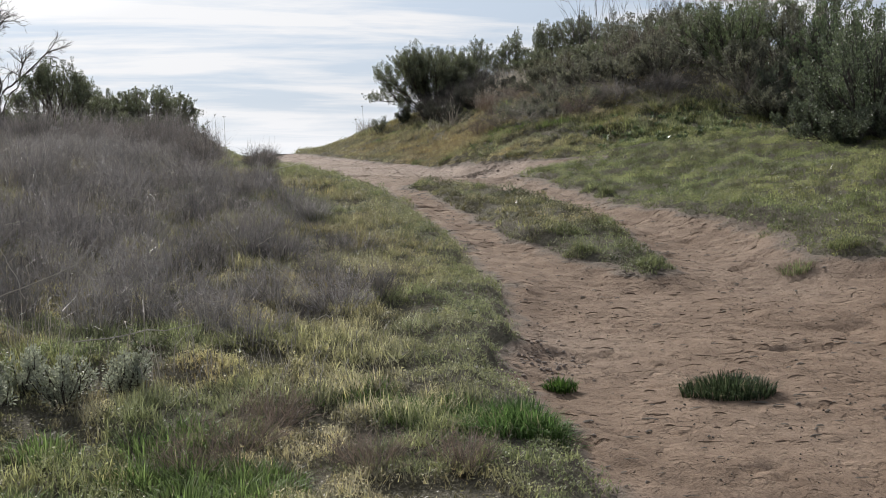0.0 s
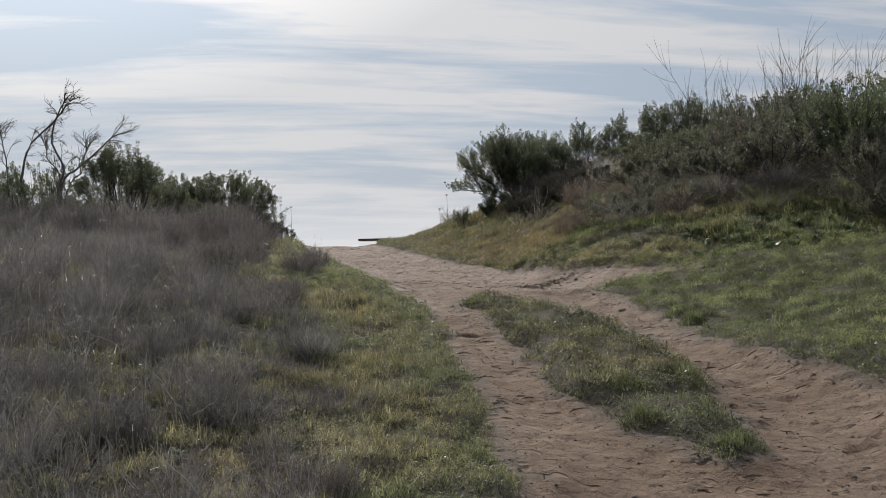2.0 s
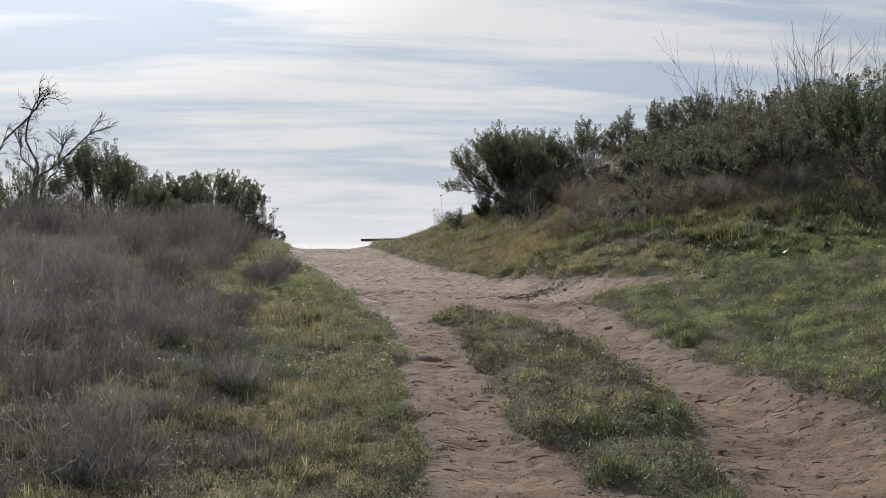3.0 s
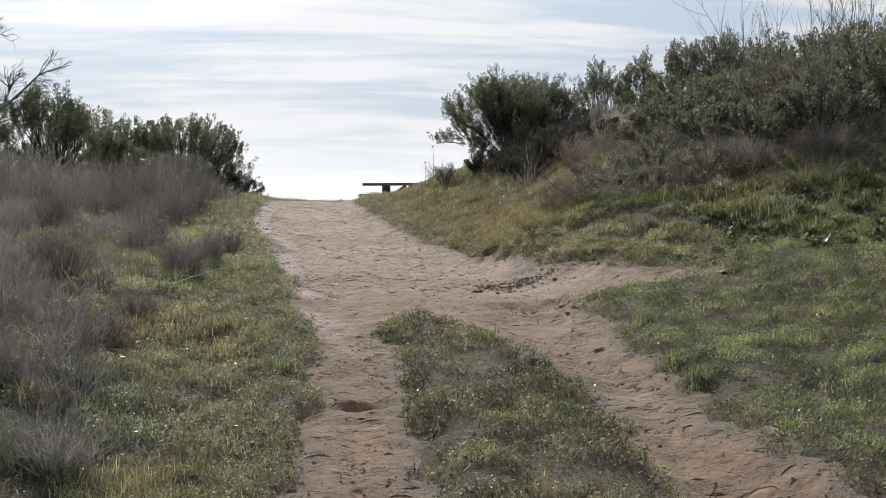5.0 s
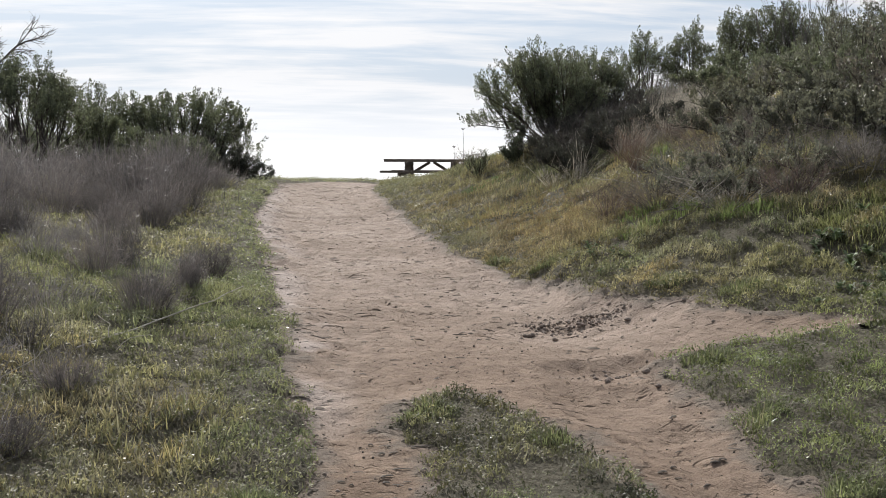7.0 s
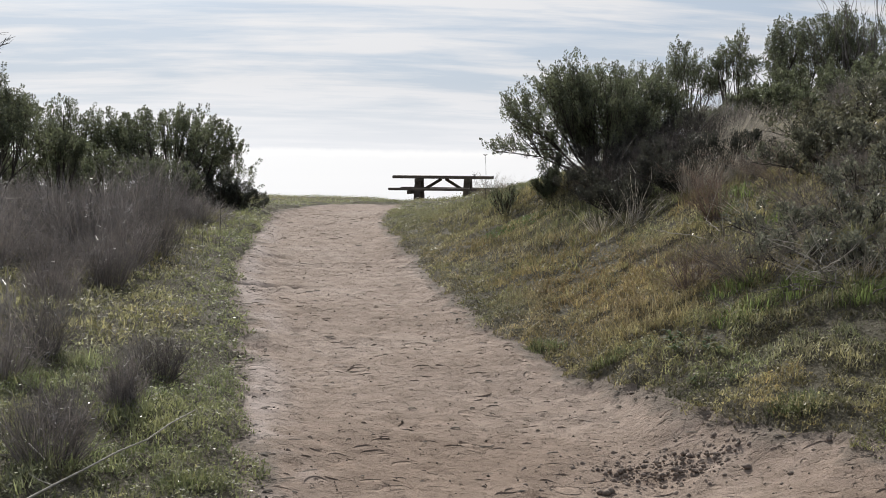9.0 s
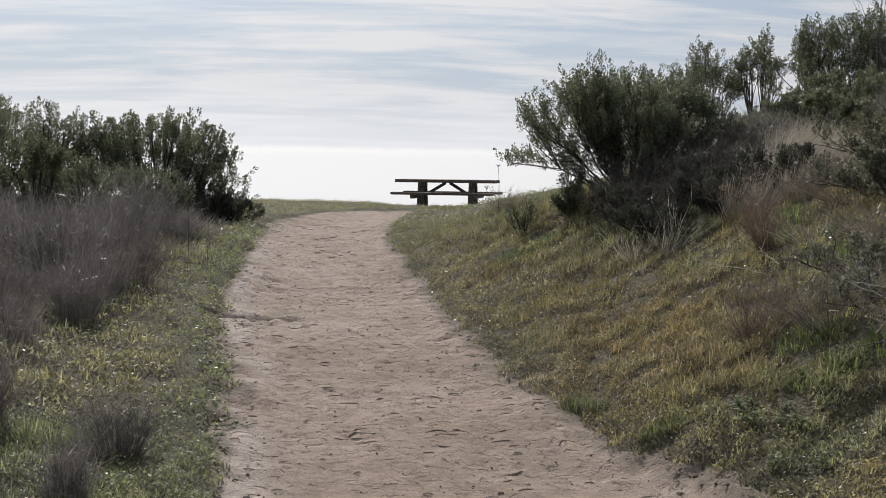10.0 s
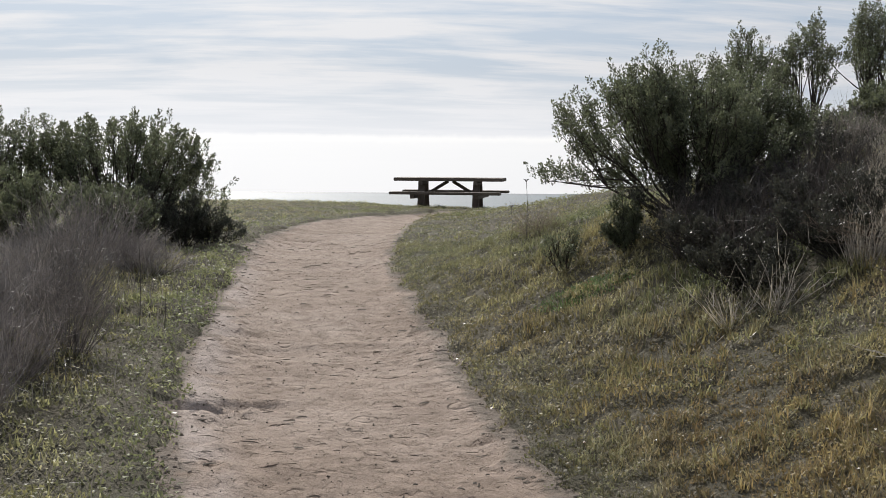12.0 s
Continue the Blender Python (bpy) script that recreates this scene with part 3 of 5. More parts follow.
def build_right_bank():
    made = []
    for count, x0, x1, y0, y1, w, seed in ((240000, 3.2, 7.0, 5.9, 12.2, 0.0054, 11), (220000, 2.6, 6.2, 12.2, 17.0, 0.0060, 12), (20000, 6.2, 8.2, 12.2, 17.0, 0.008, 15), (140000, 2.5, 5.9, 17.0, 24.0, 0.0074, 13), (25000, 5.9, 8.6, 17.0, 24.0, 0.010, 16), (85000, 2.6, 10.0, 24.0, 43.0, 0.0125, 14)):
        g, x, y, z, d = sward(count, x0, x1, y0, y1, seed, lambda a, b: (a > 2.5))
        far = step(-d, 0.05, 0.6)
        bank = step(y, 12.3, 13.4)
        patch = value_noise(x, y, 1.8, 41)
        lawn = 0.012 + 0.02 * far * patch
        tall = lawn * (1 - bank) + bank * (0.012 + 0.018 * far + 0.040 * far * step(patch, 0.5, 0.8)) * (1 - 0.68 * step(y, 20, 26))
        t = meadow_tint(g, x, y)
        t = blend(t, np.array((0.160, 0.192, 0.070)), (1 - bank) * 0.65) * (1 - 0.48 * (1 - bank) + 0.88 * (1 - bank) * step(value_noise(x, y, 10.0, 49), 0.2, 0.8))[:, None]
        t = blend(t, GREEN, 0.45 * step(y, 17, 24))
        t = blend(t, RUST, bank * step(value_noise(x, y, 0.8, 42), 0.5, 0.75) * 0.35 * g.random(len(x)))
        t = blend(t, np.array((0.172, 0.192, 0.104)), 0.14 * bank)
        t = blend(t, RUST, 0.85 * np.exp(-((x - 3.70) / 0.50) ** 2 - ((y - 16.6) / 1.9) ** 2) * g.random(len(x)))
        made += turf(g, x, y, z, tall, w, t, 0.50 if y0 < 10 else 0.36)
    lay_grass("grass", "short green turf and rougher bank grass beside the path", made)


def build_island():
    g, x, y, z, d = sward(75000, 2.1, 3.3, 6.8, 11.7, 21, lambda a, b: inside_polygon(a, b, ISLAND) > -0.12)
    bare = step(0.7 * value_noise(x, y, 4.2, 45) + 0.3 * value_noise(x, y, 11.0, 44), 0.28, 0.44)
    keep = g.random(len(x)) < 0.12 + 0.88 * bare
    x, y, z = x[keep], y[keep], z[keep]
    n = len(x)
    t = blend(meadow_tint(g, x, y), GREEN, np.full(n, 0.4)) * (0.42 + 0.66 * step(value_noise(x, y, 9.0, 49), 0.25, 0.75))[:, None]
    tall = 0.034 + 0.04 * value_noise(x, y, 5, 46)
    lay_grass("grass", "long strip of low green turf between two worn tracks", turf(g, x, y, z, tall * 0.4, 0.0055, t, 0.55))


def build_outer_grass():
    """Coarser grass on the slopes that lie off the walk."""
    g, x, y, z, d = sward(85000, -16, 18, -9, 44, 24)
    seen = ((x > -0.9 - 0.14 * (y - 4)) & (x < 2.6) & (y > 3.6)) | ((x > 2.5) & (x < 7.2) & (y > 5.8))
    keep = ~seen
    x, y, z = x[keep], y[keep], z[keep]
    n = len(x)
    tall = 0.05 + 0.10 * value_noise(x, y, 1.5, 28)
    lay_grass("grass", "rough green and straw-coloured grass on the open slope", [blades(x, y, z - 0.01, tall * g.uniform(0.6, 1.3, n), 0.016 * g.uniform(0.6, 1.3, n), g.uniform(0.2, 0.9, n), g.uniform(0, 6.283, n), meadow_tint(g, x, y), False)])


def tuft(name, label, cx, cy, rx, ry, count, lo, hi, tint, seed, width=0.004):
    """One grass clump whose blades fan outwards."""
    g = np.random.default_rng(seed)
    a, r = g.uniform(0, 6.283, count), np.sqrt(g.random(count))
    x, y = cx + rx * r * np.cos(a), cy + ry * r * np.sin(a)
    z, _ = ground_z(x, y)
    z = np.maximum(z, height(x, y) - 0.03)
    t = np.repeat(np.asarray(tint)[None], count, 0) * g.uniform(0.7, 1.25, (count, 1))
    t = blend(t, STRAW, (g.random(count) < 0.05) * 0.7)
    lean = np.clip(0.22 + 0.50 * r + g.uniform(-0.2, 0.38, count), 0.05, 0.95)
    v, f, tt = blades(x, y, z - 0.01, g.uniform(lo, hi, count) * (1.1 - 0.45 * r), width * g.uniform(0.7, 1.3, count), lean, a + g.uniform(-1.1, 1.1, count), t, True)
    ob = mesh_object(name, v - np.array((cx, cy, float(height(cx, cy)))), f, TALL_GRASS, tint=tt, smooth=False)
    ob.location = (cx, cy, float(height(cx, cy)))
    return tagged(ob, label, "grass tuft", "grass tufts")


def leafy_weed(x, y, seed, size, tint):
    """Rosette of long arching leaves round a short stalk."""
    g = np.random.default_rng(seed)
    n = 26
    a, lift = g.uniform(0, 6.283, n), g.uniform(0.25, 1.2, n)
    length = size * g.uniform(0.6, 1.2, n)
    out = np.stack([np.cos(a), np.sin(a), np.zeros(n)], 1)
    side = np.stack([-np.sin(a), np.cos(a), np.zeros(n)], 1) * (0.16 * length)[:, None]
    up = np.array((0, 0, 1.0))
    foot = up * (size * g.uniform(0.0, 0.6, n))[:, None]
    mid = foot + out * (0.5 * length)[:, None] + up * (0.5 * length * lift)[:, None]
    tip = foot + out * (1.0 * length)[:, None] + up * (0.45 * length * lift)[:, None]
    v = np.stack([foot, mid + side, tip, mid - side], 1).reshape(-1, 3)
    t = np.repeat(np.asarray(tint)[None] * g.uniform(0.6, 1.35, (n, 1)), 4, 0)
    i = np.arange(n)[:, None] * 4
    ob = mesh_object("leafy_weed", v, np.concatenate([i + [0, 1, 3], i + [1, 2, 3]]), HERB, tint=t, smooth=False)
    z, _ = ground_z(np.array([x]), np.array([y]))
    ob.location = (x, y, float(z[0]))
    return tagged(ob, "low leafy green weed growing in the grass", "weed", "leafy weeds")


def build_weeds():
    g = np.random.default_rng(57)
    made = 0
    while made < 110:
        x, y = g.uniform(2.8, 6.4), g.uniform(12.2, 16.0)
        d = float(sand(np.array([x]), np.array([y]))[0])
        if (-0.45 < d < -0.10 and y < 14.6 and g.random() < 0.35) or (x > 4.4 and y < 13.8 and d < -0.1):
            leafy_weed(x, y, 5000 + made, g.uniform(0.028, 0.055) * (1.5 if x > 4.7 else 1.0), (0.112, 0.146, 0.078))
            made += 1
    while made < 135:
        x, y = g.uniform(-0.6, 1.6), g.uniform(4.6, 9.5)
        if float(sand(np.array([x]), np.array([y]))[0]) < -0.08:
            leafy_weed(x, y, 5000 + made, g.uniform(0.02, 0.04), (0.125, 0.155, 0.085))
            made += 1


def build_tufts():
    g = np.random.default_rng(56)
    for k in range(13):
        tuft("grass_tuft", "tall bright green grass clump at the foot of the slope", g.uniform(-0.62, 0.34), g.uniform(3.65, 4.35), 0.12, 0.10, 260, 0.06, g.uniform(0.10, 0.17), (0.128, 0.178, 0.066), 5500 + k, 0.0048)
    for k in range(9):
        tuft("grass_tuft", "bright green grass clump in the low meadow", g.uniform(0.45, 1.15), g.uniform(4.2, 4.9), 0.13, 0.10, 300, 0.04, g.uniform(0.07, 0.11), (0.118, 0.170, 0.064), 5520 + k, 0.0048)
    for x, y in ((-0.46, 4.79), (-0.09, 4.79), (-0.55, 4.5), (-0.30, 4.62)):
        shrub("herb", "soft grey-green feathery herb in the meadow", x, y, 0.17, 0.09, 0.09, 5540 + int(x * -100), ends=12, shoots=6, per=34, size=0.012, tint=(0.27, 0.285, 0.225), bare=0.05, category="herb", group="grey herbs", bunch=(3, 0.2))
    for x, y, r in ((0.26, 4.28, 0.20), (0.12, 4.05, 0.16), (0.40, 4.55, 0.16), (0.66, 4.02, 0.14), (0.95, 3.95, 0.12)):
        wiry("dry_shrub", "low reddish-brown dead weed clump in the grass", x, y, 0.15, r, 5560 + int(100 * x), stems=210, twigs=6, tint=(0.20, 0.155, 0.130), width=0.0026, wild=0.16)
    for k in range(34):
        tuft("grass_tuft", "tall yellow-green grass clump on the sunlit bank", g.uniform(4.6, 6.8), g.uniform(12.9, 14.6), 0.22, 0.16, 260, 0.05, g.uniform(0.09, 0.16), (0.205, 0.216, 0.098), 5600 + k, 0.005)
    for x, y in ((4.15, 15.0), (4.35, 14.6), (4.55, 14.3), (4.7, 14.2), (4.05, 14.55), (4.75, 16.1), (4.95, 16.7), (4.6, 16.9), (4.85, 17.2)):
        tuft("grass_tuft", "bright green grass clump among dead twigs on the bank", x, y, 0.17, 0.13, 260, 0.05, 0.13, (0.165, 0.205, 0.082), 5660 + int(x * 10), 0.005)
    tuft("grass_tuft", "bright green low grass patch below a shrub", 3.62, 19.3, 0.32, 0.22, 1500, 0.03, 0.06, (0.135, 0.195, 0.085), 5640, 0.005)
    tuft("grass_tuft", "dark green grass tuft standing alone on the sand", 2.28, 4.84, 0.20, 0.12, 1500, 0.03, 0.115, (0.050, 0.068, 0.036), 51, 0.0045)
    tuft("grass_tuft", "small dark grass clump on the path's worn edge", 1.62, 5.02, 0.07, 0.05, 350, 0.04, 0.08, (0.055, 0.10, 0.025), 52)
    tuft("grass_tuft", "lush bright green grass clump overhanging the sand", 1.24, 4.33, 0.22, 0.18, 2100, 0.05, 0.135, (0.088, 0.145, 0.050), 53, 0.005)
    for x, y in ((3.62, 6.72), (3.95, 6.75), (3.88, 7.5), (3.62, 9.9), (3.62, 10.25), (3.6, 11.05), (3.7, 11.9), (2.85, 7.0), (2.55, 7.4), (2.62, 7.9), (3.0, 8.2), (2.88, 10.95), (2.4, 11.3),
                 (3.2, 15.3), (3.45, 14.7), (3.9, 13.4), (4.2, 13.0), (1.75, 8.3), (1.68, 6.9), (1.8, 10.3), (1.62, 12.9)):
        tuft("grass_tuft", "low green grass clump on the crumbling edge of the path", x, y, 0.13, 0.09, 420, 0.035, 0.085, GREEN, int(x * 1000 + y * 10))


build_left_meadow()
build_right_bank()
build_island()
build_outer_grass()
build_weeds()


# ---------------------------------------------------------------- shrubs
def tubes(lines, radii, sides=4):
    """Tapered tubes along lines of points."""
    vs, fs, n = [], [], 0
    ring = np.arange(sides) * 2 * np.pi / sides
    for pts, (r0, r1) in zip(lines, radii):
        pts = np.asarray(pts, float)
        m = len(pts)
        tan = np.gradient(pts, axis=0)
        tan /= np.linalg.norm(tan, axis=1)[:, None] + 1e-9
        ref = np.where(np.abs(tan[:, 2:3]) > 0.9, np.array([[1.0, 0, 0]]), np.array([[0, 0, 1.0]]))
        a = np.cross(tan, ref)
        a /= np.linalg.norm(a, axis=1)[:, None] + 1e-9
        b = np.cross(tan, a)
        r = np.linspace(r0, r1, m)[:, None, None]
        v = pts[:, None] + r * (a[:, None] * np.cos(ring)[None, :, None] + b[:, None] * np.sin(ring)[None, :, None])
        i = n + np.arange(m * sides).reshape(m, sides)
        j = np.roll(i, -1, 1)
        fs.append(np.stack([i[:-1], j[:-1], j[1:], i[1:]], -1).reshape(-1, 4))
        vs.append(v.reshape(-1, 3))
        n += m * sides
    return np.concatenate(vs), np.concatenate(fs)


def bezier(a, b, c, n):
    u = np.linspace(0, 1, n)[:, None]
    return a * (1 - u) ** 2 + 2 * b * u * (1 - u) + c * u**2


def leaf_cloud(g, origins, ways, lengths, per, size, tint, spread=0.75):
    """Small blunt leaves set close round upright shoots."""
    k = len(origins)
    n = k * per
    o, w, l = np.repeat(origins, per, 0), np.repeat(ways, per, 0), np.repeat(lengths, per)
    u = g.random(n) ** 0.75
    side = g.normal(size=(n, 3))
    side -= w * (side * w).sum(1)[:, None]
    side /= np.linalg.norm(side, axis=1)[:, None]
    at = o + w * (l * u)[:, None] + side * (0.014 * np.sqrt(1.15 - u))[:, None]
    way = w * 0.65 + side * (spread * (1.15 - 0.5 * u))[:, None] + g.normal(size=(n, 3)) * 0.2
    way /= np.linalg.norm(way, axis=1)[:, None]
    flat = np.cross(way, g.normal(size=(n, 3)))
    flat /= np.linalg.norm(flat, axis=1)[:, None] + 1e-9
    s = size * g.uniform(0.6, 1.25, n)[:, None]
    v = np.stack([at, at + way * s * 0.85 + flat * s * 0.30, at + way * s - flat * s * 0.22], 1).reshape(-1, 3)
    t = np.repeat(np.asarray(tint)[None], n, 0) * np.repeat(g.uniform(0.65, 1.3, k), per)[:, None]
    return v, np.arange(3 * n).reshape(n, 3), np.repeat(t, 3, 0)


def shrub(name, label, x, y, tall, rx, ry, seed, ends=70, shoots=8, per=34, size=0.022, tint=(0.122, 0.134, 0.084), lean=(0, 0), bare=0.45, category="shrub", group="coyote brush", flat=0.75, sink=0.02, bunch=(4, 0.11), lifts=(0.88, 1.04), power=2.0, low=2.0):
    """Many-stemmed evergreen shrub: stems fan from one foot, fork, and end in upright leafy shoots."""
    g = np.random.default_rng(seed)
    foot = new(name)
    foot.location = (x, y, float(height(x, y)) - sink)
    foot.empty_display_size = 0.1
    lines, radii, origins, ways, lengths = [], [], [], [], []
    lobes = g.uniform(0, 6.283, 5)
    count = max(5, ends // bunch[0])

    def crown_point(a, r, lift):
        lobe = 1 + 0.10 * math.sin(3 * a + lobes[0]) + 0.07 * math.sin(5 * a + lobes[1])
        top = tall * math.sqrt(max(1 - flat * r**power, 0.05)) * (1 + 0.05 * math.sin(4 * r + 2 * a + lobes[2])) * lift
        return np.array((rx * r * lobe * math.cos(a) + lean[0] * top, ry * r * lobe * math.sin(a) + lean[1] * top, top * 0.90))

    for h in range(count):
        # the stems of one head share a fork, so that sky shows between the heads
        a, r, lift = h * 2.39996 + g.normal() * 0.25, math.sqrt((h + 0.5) / count) * g.uniform(0.92, 1.06), g.uniform(*lifts)
        end = crown_point(a, r, lift)
        start = np.array((0.14 * rx * math.cos(a) * r, 0.14 * ry * math.sin(a) * r, 0.0))
        split = g.uniform(0.40, 0.58)
        fork = start * (1 - split) + end * split
        fork[2] = end[2] * split * g.uniform(0.72, 0.95)
        ctrl = (start + fork) / 2
        ctrl[2] *= g.uniform(0.65, 1.0)
        main = bezier(start, ctrl, fork, 5) + g.normal(size=(5, 3)) * 0.010 * tall * np.linspace(0, 1, 5)[:, None]
        lines.append(main)
        radii.append((0.008 * tall + 0.004, 0.005 * tall + 0.002))
        for _ in range(bunch[0]):
            px, py = r * math.cos(a) + g.normal() * bunch[1], r * math.sin(a) + g.normal() * bunch[1]
            b, q = math.atan2(py, px), min(math.hypot(px, py), 1.08)
            tip = crown_point(b, q, lift * g.uniform(0.84, 1.0))
            bow = main[-1] * 0.45 + tip * 0.55
            bow[2] = main[-1][2] + (tip[2] - main[-1][2]) * g.uniform(0.40, 0.60)
            twig = bezier(main[-1], bow, tip, 5) + g.normal(size=(5, 3)) * 0.010 * tall * np.linspace(0, 1, 5)[:, None]
            lines.append(twig)
            radii.append((0.004 * tall + 0.002, 0.0022))
            whole = np.concatenate([main, twig[1:]])
            for k in range(shoots):
                u = (1 - (1 - bare) * g.random() ** low) * 7.999
                i = int(u)
                stem = whole[i] * (1 - (u - i)) + whole[i + 1] * (u - i)
                out = np.array((math.cos(b) * q, math.sin(b) * q, 0.0)) * 0.42
                w = np.array((0, 0, 1.0)) + out + g.normal(size=3) * 0.22
                w /= np.linalg.norm(w)
                o = stem + g.normal(size=3) * np.array((0.034, 0.034, 0.018)) * min(tall, 1.6)
                o[2] = max(o[2], 0.03)
                length = 0.05 + min(tall, 1.2) * g.uniform(0.045, 0.10)
                origins.append(o)
                ways.append(w)
                lengths.append(length)
                if k % 3 == 0:
                    lines.append(np.stack([stem, (stem + o) / 2 + (0, 0, 0.01), o, o + w * length * 0.8]))
                    radii.append((0.0035, 0.0015))
    v, f = tubes(lines, radii, 3)
    mesh_object("trunk", v, f, BARK, foot, "dark brown woody stems")
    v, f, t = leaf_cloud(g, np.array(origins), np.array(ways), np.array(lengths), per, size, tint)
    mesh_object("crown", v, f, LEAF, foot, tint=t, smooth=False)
    return tagged(foot, label, category, group)


def wiry(name, label, x, y, tall, radius, seed, stems=130, twigs=4, tint=GREY, category="dry shrub", group="dry shrubs", width=0.0035, lean=(0.0, 0.0), upright=0.5, wild=0.05):
    """Dead twiggy clump: fine stalks from one foot that fork into wisps."""
    g = np.random.default_rng(seed)
    n = stems
    a, r = g.uniform(0, 6.283, n), np.sqrt(g.random(n))
    start = np.stack([radius * 0.45 * r * np.cos(a), radius * 0.45 * r * np.sin(a), np.zeros(n) - 0.02], 1)
    hgt = tall * g.uniform(0.45, 1.0, n) * (1 - 0.3 * r)
    end = start + np.stack([radius * upright * 1.3 * r * np.cos(a) + lean[0] * hgt, radius * upright * 1.3 * r * np.sin(a) + lean[1] * hgt, hgt], 1) + g.normal(size=(n, 3)) * wild * tall
    mid = (start + end) / 2 + np.stack([np.zeros(n), np.zeros(n), 0.06 * hgt], 1) + g.normal(size=(n, 3)) * 0.03 * tall
    segs = [(start, mid, 1.0, 0.8), (mid, end, 0.8, 0.35)]
    for _ in range(twigs):
        u = g.uniform(0.1, 1.0, n)[:, None]
        o = mid * (1 - u) + end * u
        w = g.normal(size=(n, 3)) * 0.85 + np.array((0, 0, 0.45)) + (end - start) / np.maximum(hgt, 0.05)[:, None] * 0.4
        segs.append((o, o + w * (tall * g.uniform(0.06, 0.22, n))[:, None], 0.55, 0.2))
    vs, fs, c = [], [], 0
    for k, (p, q, w0, w1) in enumerate(segs):
        s = np.cross(q - p, g.normal(size=(n, 3)))
        s /= np.linalg.norm(s, axis=1)[:, None] + 1e-9
        s *= width / 2
        if k == 0:
            i = np.arange(n)[:, None] * 4 + c
            vs.append(np.stack([p - s * w0, p + s * w0, q + s * w1, q - s * w1], 1).reshape(-1, 3))
            fs.append(np.concatenate([i + [0, 1, 2], i + [0, 2, 3]]))
            c += 4 * n
        else:
            vs.append(np.stack([p - s * w0 * 1.2, p + s * w0 * 1.2, q], 1).reshape(-1, 3))
            fs.append(np.arange(3 * n).reshape(n, 3) + c)
            c += 3 * n
    v, f = np.concatenate(vs), np.concatenate(fs)
    shade = g.uniform(0.6, 1.35, n)
    shade = np.concatenate([np.repeat(shade, 4)] + [np.repeat(shade, 3)] * (len(segs) - 1))
    t = np.asarray(tint)[None] * shade[:, None]
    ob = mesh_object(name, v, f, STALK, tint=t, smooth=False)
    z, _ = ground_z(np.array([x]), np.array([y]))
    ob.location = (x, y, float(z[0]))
    return tagged(ob, label, category, group)


